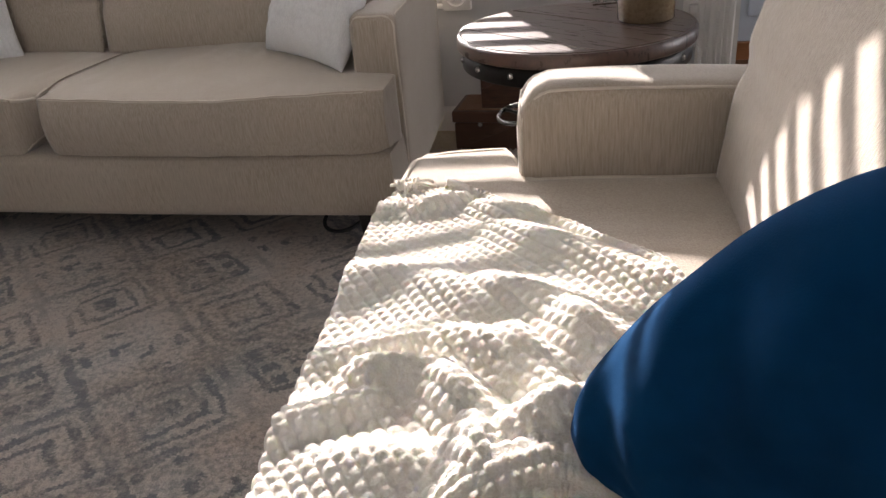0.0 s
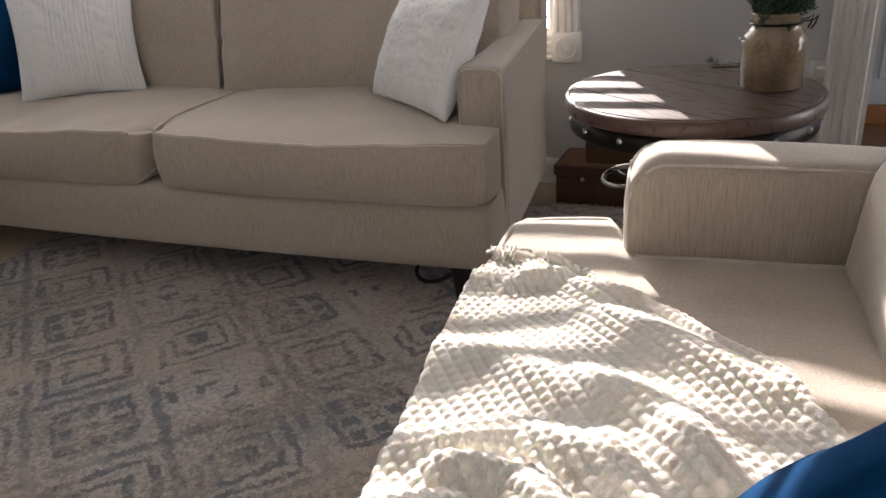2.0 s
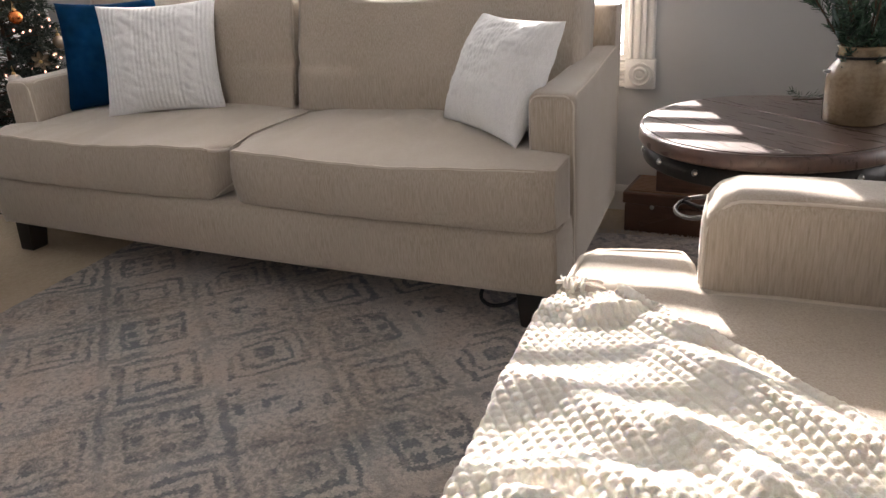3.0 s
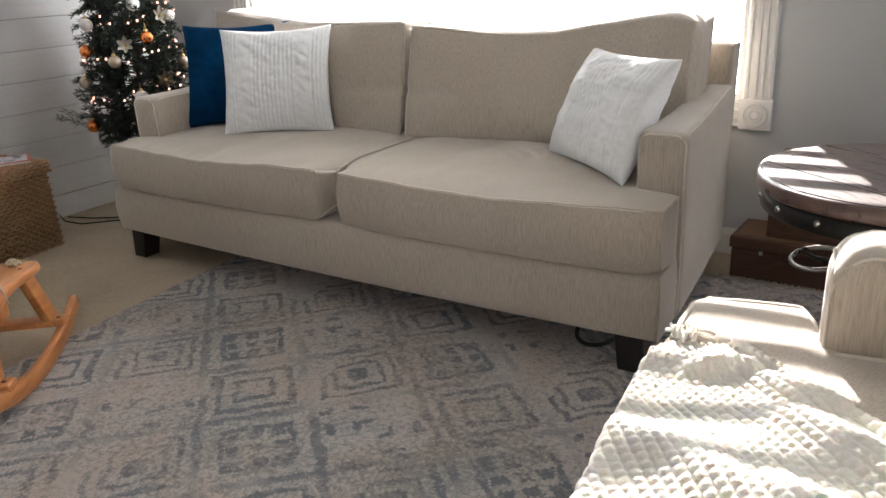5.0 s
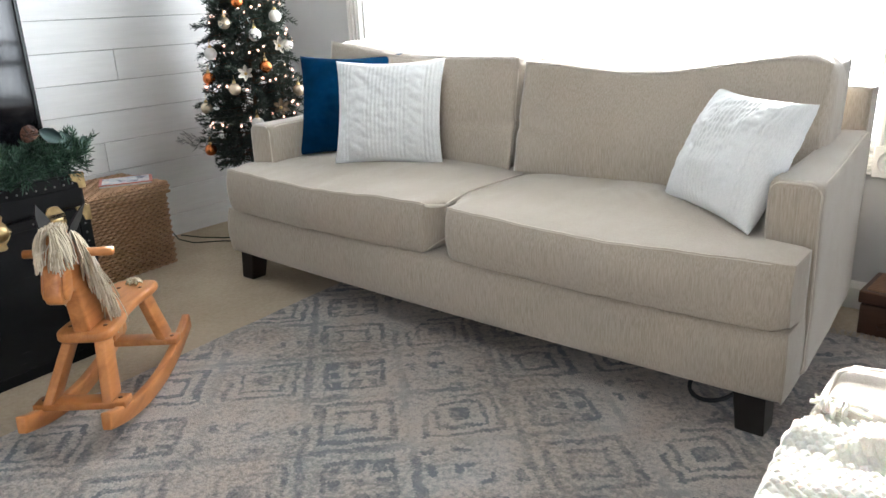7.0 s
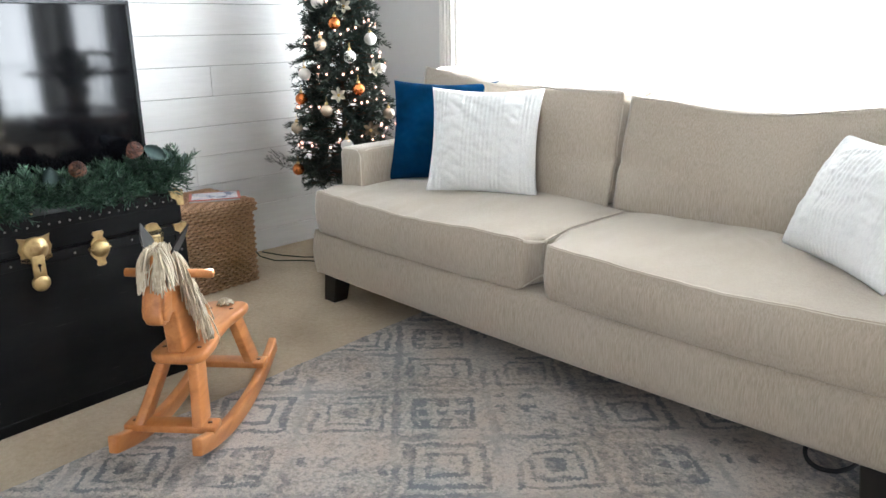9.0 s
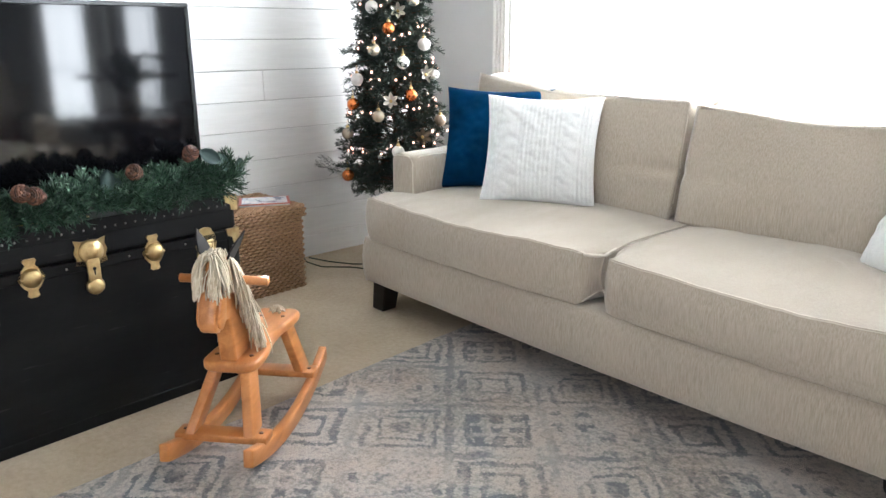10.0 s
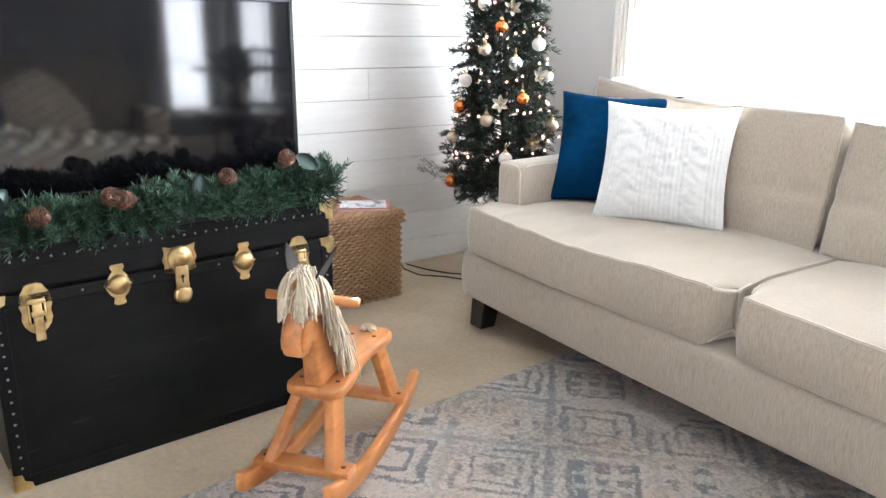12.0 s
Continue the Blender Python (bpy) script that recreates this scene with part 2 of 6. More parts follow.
def nz(x, y=0.0, z=0.0):
    return noise.noise(Vector((x, y, z)))


# ---- structure ----
X0, X1, Y0, Y1, YF, CEIL = -0.80, 6.2, -5.0, 1.04, 2.05, 2.45
WX0, WX1, WZ0, WZ1 = -0.19, 2.19, 0.572, 2.12      # the big window's opening
DX0, DX1, DZ1 = 3.22, 5.85, 2.08                  # the cased opening

setting("floor", box((X0 - 0.15, Y0 - 0.15, -0.12), (X1 + 0.15, Y1, 0.0)), CARPET, "beige cut-pile carpet, slightly stained", "floor")
HALL_WOOD = two_scale("hall_floor_wood", (0.10, 0.045, 0.022), (0.20, 0.095, 0.045), 0.35, (14.0, 160.0, 40.0), 3.0, 0.1)
setting("hall_floor", box((2.9, Y1, -0.12), (X1 + 0.15, YF + 0.15, 0.0)), HALL_WOOD, "reddish brown wooden hall floor", "floor")
setting("ceiling", box((X0 - 0.15, Y0 - 0.15, CEIL), (X1 + 0.15, YF + 0.15, CEIL + 0.12)), CEIL_PAINT, "plain white ceiling", "ceiling")

bm = bmesh.new()
T = 0.16
for lo, hi in (((X0 - 0.15, Y1, 0), (WX0, Y1 + T, CEIL)), ((WX1, Y1, 0), (DX0, Y1 + T, CEIL)), ((DX1, Y1, 0), (X1, Y1 + T, CEIL)),
               ((WX0, Y1, 0), (WX1, Y1 + T, WZ0)), ((WX0, Y1, WZ1), (WX1, Y1 + T, CEIL)), ((DX0, Y1, DZ1), (DX1, Y1 + T, CEIL))):
    add_box(bm, lo, hi)
setting("wall_north", bm, WALL_PAINT, "light grey painted wall with a wide window", "wall")
setting("wall_south", box((X0 - 0.15, Y0 - 0.15, 0), (X1 + 0.15, Y0, CEIL)), WALL_PAINT, "light grey painted wall", "wall")
bm = bmesh.new()
EW = ((0.50, 0.88), (1.08, 1.62))
EZ0, EZ1 = 0.25, 2.02
edges = [Y0] + [v for w in EW for v in w] + [YF]
for i in range(0, len(edges), 2):
    add_box(bm, (X1, edges[i], 0), (X1 + 0.15, edges[i + 1], CEIL))
for a, b in EW:
    add_box(bm, (X1, a, 0), (X1 + 0.15, b, EZ0))
    add_box(bm, (X1, a, EZ1), (X1 + 0.15, b, CEIL))
setting("wall_east", bm, WALL_PAINT, "light grey painted wall with two windows", "wall")
bm = bmesh.new()
add_box(bm, (2.9, YF, 0), (X1, YF + 0.15, CEIL))
add_box(bm, (2.84, Y1 + T, 0), (2.9, YF, CEIL))
HALL_PAINT = two_scale("hall_paint", (0.52, 0.56, 0.60), (0.58, 0.62, 0.66), 0.6, 200.0, 2.0, 0.05)
setting("wall_hall", bm, HALL_PAINT, "pale blue-grey painted hall wall", "wall")

# shiplap wall: a backing, and boards with dark gaps between them
left = setting("wall_west", box((X0 - 0.15, Y0, 0), (X0 - 0.012, Y1, CEIL)), GAP_DARK, "white painted shiplap board wall", "wall")
BOARD = 0.139
rng = random.Random(4)
meshes = {}
row, z = 0, -0.028
while z < CEIL:
    cuts = [Y0]
    y = Y0 + rng.uniform(0.4, 1.6)
    joints = {3: -0.10, 4: 0.52, 6: 0.02, 5: -0.55}
    if row in joints:
        while y < joints[row] - 0.6:
            cuts.append(y)
            y += rng.uniform(1.2, 1.9)
        cuts.append(joints[row])
    else:
        while y < Y1 - 0.5:
            cuts.append(y)
            y += rng.uniform(1.9, 3.2)
    cuts.append(Y1)
    for a, b in zip(cuts, cuts[1:]):
        lo, hi = max(z, 0.0) + 0.0015, min(z + BOARD, CEIL) - 0.0015
        if hi > lo + 0.01:
            part("board", box((X0 - 0.012, a + 0.0008, lo), (X0 + rng.uniform(-0.0008, 0.0008), b - 0.0008, hi), 0.0015, 1), SHIPLAP, left, smooth=False)
    z += BOARD
    row += 1

# baseboards
bm = bmesh.new()
prof = [(0, 0), (0.014, 0), (0.014, 0.075), (0.009, 0.09), (0.004, 0.098), (0, 0.098)]
for a, b in ((X0, 3.08), (5.97, X1)):
    bm2 = prism([(Y1 - p, q) for p, q in prof], a, b, "x")
    me = bpy.data.meshes.new("tmp")
    bm2.to_mesh(me)
    bm2.free()
    bm.from_mesh(me)
    bpy.data.meshes.remove(me)
setting("baseboard", bm, TRIM_PAINT, "white painted baseboard with a moulded top", "baseboard")


# window with fluted casing, corner blocks, sashes, glass and slats
def fluted(name, parent, x0, x1, z0, z1, y, upright=True):
    bm = bmesh.new()
    w = x1 - x0 if upright else z1 - z0
    steps = [(0.0, 0.010), (0.06, 0.020), (0.16, 0.020), (0.20, 0.013), (0.30, 0.013), (0.34, 0.021), (0.46, 0.021), (0.48, 0.014),
             (0.54, 0.014), (0.58, 0.021), (0.68, 0.021), (0.72, 0.013), (0.82, 0.013), (0.86, 0.020), (0.95, 0.020), (1.0, 0.010)]
    if upright:
        poly = [(x0 + w * p, y - d) for p, d in steps] + [(x1, y), (x0, y)]
        bm = prism(poly, z0, z1, "z")
    else:
        poly = [(y - d, z0 + w * p) for p, d in steps] + [(y, z1), (y, z0)]
        bm = prism(poly, x0, x1, "x")
    return part(name, bm, TRIM_PAINT, parent, smooth=False)


def corner_block(parent, x0, x1, z0, z1, y):
    bm = box((x0, y - 0.024, z0), (x1, y, z1), 0.003, 1)
    c = Matrix.Translation(((x0 + x1) / 2, y - 0.024, (z0 + z1) / 2)) @ pose(0, 0, 0, 90)
    k = (x1 - x0) / 2
    add_lathe(bm, [(k * 0.82, -0.001), (k * 0.80, 0.006), (k * 0.70, 0.007), (k * 0.62, 0.001), (k * 0.50, 0.000), (k * 0.42, 0.006), (k * 0.34, 0.006), (k * 0.26, 0.001), (k * 0.16, 0.004), (0, 0.005)], 32, c)
    return part("corner_block", bm, TRIM_PAINT, parent, "square block with a turned rosette", smooth=False)


n = Nodes("window_glass", (1, 1, 1), 0.0)
n.set("Transmission Weight", 1.0)
n.set("IOR", 1.0)
n.set("Specular IOR Level", 0.3)
CLEAR = n.m
n = Nodes("blind_slat", (0.86, 0.86, 0.84), 0.5)
n.color(n.ramp(n.noise((4.0, 60.0, 60.0)), [(0.3, (0.80, 0.80, 0.78)), (0.7, (0.88, 0.88, 0.86))]))
n.set("Transmission Weight", 0.0)
SLAT = n.m

win = thing("window_1", "wide white-cased window with open white slats, blown out by daylight", "window", kind="structure")
CW = 0.095
fluted("casing", win, WX0 - CW, WX0, WZ0 + 0.0, WZ1, Y1)
fluted("casing", win, WX1, WX1 + CW, WZ0 + 0.0, WZ1, Y1)
fluted("casing", win, WX0, WX1, WZ0 - CW, WZ0 - 0.001, Y1, False)
fluted("casing", win, WX0, WX1, WZ1, WZ1 + CW, Y1, False)
for x in (WX0 - CW, WX1):
    for z in (WZ0 - CW, WZ1):
        corner_block(win, x - 0.006, x + CW + 0.006, z - 0.006, z + CW + 0.006, Y1)
bm = bmesh.new()
for lo, hi in (((WX0, Y1, WZ0), (WX1, Y1 + 0.15, WZ0 + 0.018)), ((WX0, Y1, WZ1 - 0.018), (WX1, Y1 + 0.15, WZ1)),
               ((WX0, Y1, WZ0 + 0.018), (WX0 + 0.018, Y1 + 0.15, WZ1 - 0.018)), ((WX1 - 0.018, Y1, WZ0 + 0.018), (WX1, Y1 + 0.15, WZ1 - 0.018))):
    add_box(bm, lo, hi)
part("jamb", bm, TRIM_PAINT, win, smooth=False)
panes = ((WX0 + 0.018, WX1 - 0.018),)
for a, b in panes:
    g = part("pane", box((a, Y1 + 0.118, WZ0 + 0.02), (b, Y1 + 0.122, WZ1 - 0.02)), CLEAR, win, "clear glass pane", smooth=False)
    g.visible_shadow = False
SLAT_STEP, z = 0.063, WZ0 + 0.05
slat_mesh = None
while z < WZ1 - 0.05:
    if slat_mesh is None:
        bm = bmesh.new()
        w = 0.058
        top = [(-w / 2 + w * i / 6, 0.0035 * (1 - (2 * i / 6 - 1) ** 2)) for i in range(7)]
        poly = [(p, q + 0.0028) for p, q in top] + [(p, q) for p, q in reversed(top)]
        bm = prism(poly, WX0 + 0.03, WX1 - 0.024, "x")
        s = part("slat", bm, SLAT, win)
        slat_mesh = s.data
    else:
        s = new("slat", slat_mesh)
        s.parent = win
    s.matrix_basis = pose(0, Y1 + 0.06, z, 0)
    z += SLAT_STEP

# cased opening to the hall
case = thing("door_1", "wide cased opening with white fluted trim", "door casing", kind="structure")
fluted("casing", case, DX0 - 0.125, DX0, 0, DZ1, Y1)
fluted("casing", case, DX1, DX1 + 0.125, 0, DZ1, Y1)
fluted("casing", case, DX0, DX1, DZ1, DZ1 + 0.12, Y1, False)
part("jamb", box((DX0 - 0.001, Y1 - 0.004, 0), (DX0 + 0.016, Y1 + T + 0.004, DZ1)), TRIM_PAINT, case, smooth=False)

# windows of the east wall
for i, (a, b) in enumerate(EW):
    w = thing("window_%d" % (i + 2), "white-cased sash window in the far wall", "window", kind="structure")
    bm = bmesh.new()
    for lo, hi in (((X1 - 0.02, a - 0.08, EZ0 - 0.08), (X1, a, EZ1 + 0.08)), ((X1 - 0.02, b, EZ0 - 0.08), (X1, b + 0.08, EZ1 + 0.08)),
                   ((X1 - 0.02, a, EZ1), (X1, b, EZ1 + 0.08)), ((X1 - 0.02, a, EZ0 - 0.08), (X1, b, EZ0))):
        add_box(bm, lo, hi)
    part("casing", bm, TRIM_PAINT, w, smooth=False)
    bm = bmesh.new()
    zm = (EZ0 + EZ1) / 2
    for zr in (0.78, 1.40):
        add_box(bm, (X1 + 0.06, a, zr - 0.03), (X1 + 0.09, b, zr + 0.03))
    add_box(bm, (X1 + 0.065, (a + b) / 2 - 0.012, EZ0), (X1 + 0.085, (a + b) / 2 + 0.012, EZ1))
    part("meeting_rail", bm, TRIM_PAINT, w, smooth=False)

# outside: lawn, and pale panels whose emission stands in for bright daylight
n = Nodes("daylight_glow", (0.8, 0.8, 0.8))
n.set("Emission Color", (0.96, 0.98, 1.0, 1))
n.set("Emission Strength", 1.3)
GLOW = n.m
setting("ground", box((-60, YF + 0.2, -0.6), (60, 45, -0.5)), two_scale("frosty_lawn", (0.30, 0.32, 0.26), (0.5, 0.52, 0.48), 0.9, 30.0, 0.5), "pale winter lawn outside", "ground")
setting("backdrop", box((-60, 40, -0.5), (60, 40.2, 11)), GLOW, "plain white panel, self-lit in place of daylight outside the window", "backdrop")
# weaker emissive panel that makes the far windows shine in the screen
n = Nodes("daylight_glow_far_side", (0.8, 0.8, 0.8))
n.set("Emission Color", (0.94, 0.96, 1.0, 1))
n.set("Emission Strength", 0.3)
setting("backdrop_east", box((18, -14, -0.5), (18.2, 16, 9)), n.m, "plain white panel, self-lit in place of daylight outside the far windows", "backdrop")


# ---- seating ----
def seat_cushion(parent, x0, x1, y0, y1, z0, z1, ear_l, ear_r, arm_y, seed, name="seat_cushion", sag=0.0, corner=(0.35, 0.35), crease=None):
    """A boxed T-shaped cushion with ears in front of the arms, crowned and slightly sagging."""
    lo, hi = (x0, y0, z0), (x1, y1, z1)
    w = x1 - x0

    def shape(u, v, t, p):
        x, y, z = p
        k = smooth(arm_y - 0.035, arm_y + 0.015, y)
        a, b = x0 + ear_l * k, x1 - ear_r * k
        x = a + (x - x0) / w * (b - a)
        rise = (1 - u * u) * (1 - v * v)
        z += (0.019 * rise - sag * math.exp(-((u * 0.9) ** 2 + (v - 0.1) ** 2) * 2)) * (0.5 + 0.5 * t)
        front = max(0.0, -v)
        z -= 0.016 * (1 - abs(u)) * front * (0.5 + 0.5 * t)
        y -= 0.014 * (1 - t * t) * smooth(0.8, 1.0, -v) + 0.022 * (1 - u * u) * smooth(0.3, 1.0, -v)
        y += 0.055 * smooth(0.90, 1.0, abs(u)) ** 2 * smooth(0.75, 1.0, -v) * corner[0 if u < 0 else 1]
        z -= 0.020 * smooth(0.86, 1.0, abs(u)) ** 2 * smooth(0.5, 1.0, -v) * t * corner[0 if u < 0 else 1]
        tuck = smooth(0.88, 1.0, abs(u)) ** 2 * smooth(0.6, 1.0, -v) * corner[0 if u < 0 else 1]
        z += 0.012 * tuck * max(0.0, -t)
        x -= 0.012 * tuck * (1 if u > 0 else -1)
        z += 0.006 * nz(x * 5 + seed, y * 5, t) * (0.3 + 0.7 * max(t, 0))
        d = 0.0022 * nz(x * 22 + seed, y * 9 + 3, 1.5 + z * 4)
        if t > 0.5 and crease:
            k = math.exp(-((x - crease[0]) / 0.16) ** 2 - ((y - crease[1]) / 0.10) ** 2)
            d += 0.0045 * k * math.sin(95 * (x - crease[0]) + 60 * (y - crease[1]) + 4 * nz(x * 9, y * 9))
        return Vector((x, y + d, z + d))
    c = part(name, soft_box(lo, hi, 0.024, 0.018, shape), CHENILLE, parent)
    part("piping", tube(rim(lo, hi, 0.024, "top", shape), 0.0064, 6, True), PIPING, c)
    part("piping", tube(rim(lo, hi, 0.024, "bottom", shape), 0.0044, 6, True), PIPING, c)
    return c


def back_cushion(parent, x0, x1, yb, z0, z1, thick, lean, seed, hi_l=0.0, hi_r=0.0, dip=0.0, curl=0.0):
    """A loose back cushion leaning on the back frame, its top edge sagging between the corners."""
    lo, hi = (x0, -thick, 0.0), (x1, 0.0, z1 - z0)

    def shape(u, v, t, p):
        x, y, z = p
        top = (0.5 + 0.5 * t)
        z += top * top * (hi_l * max(-u, 0) ** 1.3 + hi_r * max(u, 0) ** 1.3 * (1 - 0.8 * smooth(0.80, 1.0, u)) - dip * math.exp(-((u + 0.15) / 0.55) ** 2))
        y -= 0.05 * (1 - u * u) * (1 - t * t) * (0.5 - 0.5 * v) - 0.02 * (1 - t * t) * (1 - u * u)
        y += 0.012 * nz(x * 3 + seed, z * 4, 2.0) + 0.003 * nz(x * 16 + seed, z * 12, 5.0)
        y += 0.010 * math.exp(-((t + 0.15) / 0.10) ** 2) * smooth(0.2, 1.0, abs(u)) * (0.5 - 0.5 * v)
        return Vector((x, yb + y + lean * z + curl * z * z, z0 + z))
    c = part("back_cushion", soft_box(lo, hi, 0.062, 0.02, shape), CHENILLE, parent)
    part("piping", tube(rim(lo, hi, 0.062, "front", shape), 0.0058, 6, True), PIPING, c)
    back = [Vector((p.x, p.y + thick * 0.93, p.z)) for p in rim(lo, hi, 0.062, "front", lambda u, v, t, p: shape(u, -1, t, p))]
    part("piping", tube(back, 0.0045, 6, True), PIPING, c)
    return c


def arm(parent, x0, x1, y0, y1, z0, z1, taper=0.0, rise=0.025, r=0.022, nose=0.0):
    def shape(u, v, t, p):
        x, y, z = p
        d = 0.003 * nz(x * 9, y * 7, z * 7)
        z += rise * smooth(-0.6, 1.0, v) * (0.5 + 0.5 * t)
        x -= taper * (0.5 + 0.5 * v) * (0.5 + 0.5 * u)
        if nose and y < y0 + nose:
            z -= (nose - math.sqrt(max(0.0, nose ** 2 - (y0 + nose - y) ** 2))) * (0.5 + 0.5 * t) ** 2 * 0.75
        return Vector((x + d, y, z + d))
    lo, hi = (x0, y0, z0), (x1, y1, z1)
    a = part("arm", soft_box(lo, hi, r, 0.03, shape), CHENILLE, parent)
    for face in ("front", "left", "right"):
        part("piping", tube(rim(lo, hi, r, face, shape), 0.0026, 6, True), PIPING, a)
    return a


def leg(parent, x, y, dx, dy):
    bm = box((-0.042, -0.042, 0), (0.042, 0.042, 0.135), 0.004, 1)
    for v in bm.verts:
        k = 1 - v.co.z / 0.135
        v.co.x = v.co.x * (1 - 0.16 * k) + x - dx * 0.012 * k
        v.co.y = v.co.y * (1 - 0.16 * k) + y - dy * 0.012 * k
    return part("leg", bm, DARK_LEG, parent, "tapered espresso wooden leg", smooth=False)


def frame_base(parent, x0, x1, y0, y1, z0, z1, taper=0.0):
    def shape(u, v, t, p):
        x, y, z = p
        bow = (1 - t) * 0.5
        z -= 0.012 * (1 - u * u) * bow * 0.5
        y -= 0.012 * (1 - t * t) * smooth(0.8, 1.0, -v) + 0.012 * (1 - u * u) * smooth(0.3, 1.0, -v)
        x += 0.006 * (1 - t * t) * u
        x -= taper * smooth(0.0, 1.0, 0.5 + 0.5 * v) * max(0.0, u)
        return Vector((x, y + 0.002 * nz(x * 8, z * 8, 1), z))
    return part("base", soft_box((x0, y0, z0), (x1, y1, z1), 0.020, 0.03, shape), CHENILLE, parent)


def back_frame(parent, x0, x1, y0, y1, z0, z1):
    def shape(u, v, t, p):
        return Vector((p.x, p.y + 0.10 * (p.z - z0), p.z + 0.004 * nz(p.x * 4)))
    return part("back_frame", soft_box((x0, y0, z0), (x1, y1, z1), 0.025, 0.04, shape), CHENILLE, parent)


def sofa():
    s = thing("sofa", "oatmeal chenille two-cushion sofa with piping and dark tapered legs", "sofa")
    L = 2.25
    frame_base(s, 0.004, L - 0.004, -0.006, 0.84, 0.112, 0.304, 0.062)
    seat_cushion(s, 0.0, 1.163, -0.012, 0.74, 0.304, 0.480, 0.135, 0.0, 0.15, 1.0, corner=(1.0, 1.3))
    seat_cushion(s, 1.173, L, -0.012, 0.74, 0.304, 0.478, 0.0, 0.135, 0.15, 7.0, corner=(1.3, 0.3), crease=(1.74, 0.36))
    arm(s, -0.004, 0.130, 0.150, 0.90, 0.118, 0.632)
    arm(s, L - 0.130, L + 0.004, 0.150, 0.86, 0.118, 0.632, 0.056)
    back_frame(s, 0.03, L - 0.056, 0.78, 0.87, 0.28, 0.785)
    back_cushion(s, 0.06, 1.095, 0.70, 0.47, 0.885, 0.20, 0.20, 2.0, 0.065, 0.0, 0.0)
    back_cushion(s, 1.105, L - 0.105, 0.70, 0.47, 0.875, 0.20, 0.20, 9.0, 0.0, 0.030, 0.032)
    for x in (0.085, L - 0.085):
        for y in (0.045, 0.82):
            leg(s, x - (0.075 if x > 1 and y > 0.4 else 0.0), y, 1 if x < 1 else -1, 1 if y < 0.4 else -1)
    return s


sofa()


def armchair():
    """Built facing -y with its corner at the origin, then turned to face -x."""
    W, D = 1.45, 0.95
    s = thing("armchair", "extra-wide oatmeal chenille armchair with a piped T-cushion", "armchair", pose(2.460, -0.435, 0, 0, 0, -84.5))
    frame_base(s, 0.0, W, 0.0, D - 0.05, 0.130, 0.312)
    seat_cushion(s, 0.0, W, -0.012, 0.72, 0.304, 0.475, 0.165, 0.165, 0.20, 4.0)
    arm(s, 0.02, 0.165, 0.195, 0.88, 0.28, 0.636, 0.0, -0.022, 0.030, 0.07)
    arm(s, W - 0.165, W - 0.02, 0.195, 0.88, 0.28, 0.636, 0.0, -0.022, 0.030, 0.07)
    back_frame(s, 0.03, W - 0.03, 0.80, 0.92, 0.28, 0.80)
    back_cushion(s, 0.175, W - 0.175, 0.725, 0.46, 0.93, 0.20, 0.07, 5.0, 0.02, 0.02, 0.0, 0.44)
    for x in (0.085, W - 0.085):
        for y in (0.045, 0.82):
            leg(s, x, y, 1 if x < 0.5 else -1, 1 if y < 0.4 else -1)
    return s


armchair()


# ---- cushions ----
def pillow_mesh(w, h, t, seed, cells=44, knit=None, pinch=0.085):
    """A stuffed square cushion standing in the xz plane, its base at z = 0."""
    bm = bmesh.new()
    grid = {}
    for side in (-1, 1):
        for i in range(cells + 1):
            for j in range(cells + 1):
                u, v = 2 * i / cells - 1, 2 * j / cells - 1
                edge = i in (0, cells) or j in (0, cells)
                if edge and side == 1:
                    grid[side, i, j] = grid[-1, i, j]
                    continue
                puff = ((1 - u * u) * (1 - v * v)) ** 0.45
                y = side * t / 2 * puff * (1 + 0.12 * nz(u * 1.6 + seed, v * 1.6, side))
                x = u * w / 2 * (1 - pinch * (1 - v * v) * abs(u) ** 2)
                z = v * h / 2 * (1 - pinch * (1 - u * u) * abs(v) ** 2)
                crease = 0.006 * nz(u * 5 + seed, v * 5, side * 3) + 0.003 * nz(u * 11 + seed, v * 11, side)
                y += side * crease * min(1, puff * 1.3)
                if knit:
                    y += side * knit(u * w / 2, v * h / 2) * min(1, puff * 2)
                grid[side, i, j] = bm.verts.new((x, y, z + h / 2))
    for side in (-1, 1):
        for i in range(cells):
            for j in range(cells):
                q = [grid[side, i, j], grid[side, i + 1, j], grid[side, i + 1, j + 1], grid[side, i, j + 1]]
                bm.faces.new(q if side == -1 else q[::-1])
    return bm


n = Nodes("blue_velvet", rough=0.9)
n.set("Specular IOR Level", 0.06)
a, b = n.noise(7.0, 4), n.noise(700.0, 1)
n.color(n.mix(n.ramp(a, [(0.3, 0.0), (0.7, 1.0)]), (0.0006, 0.021, 0.060), (0.0016, 0.045, 0.130)))
n.set("Sheen Weight", 0.03)
n.set("Sheen Roughness", 0.35)
n.set("Sheen Tint", (0.08, 0.35, 0.9, 1))
n.bump(b, 0.25, 0.0008)
BLUE = n.m
n = Nodes("white_knit", rough=0.95)
a, b = n.noise((500.0, 500.0, 90.0), 2), n.noise(6.0, 3)
n.color(n.mix(n.ramp(b, [(0.3, 0.0), (0.7, 0.5)]), n.ramp(a, [(0.3, (0.72, 0.73, 0.73)), (0.65, (0.88, 0.89, 0.89))]), (0.86, 0.87, 0.87)))
n.bump(a, 0.5, 0.0015)
n.set("Sheen Weight", 0.2)
WHITE_KNIT = n.m


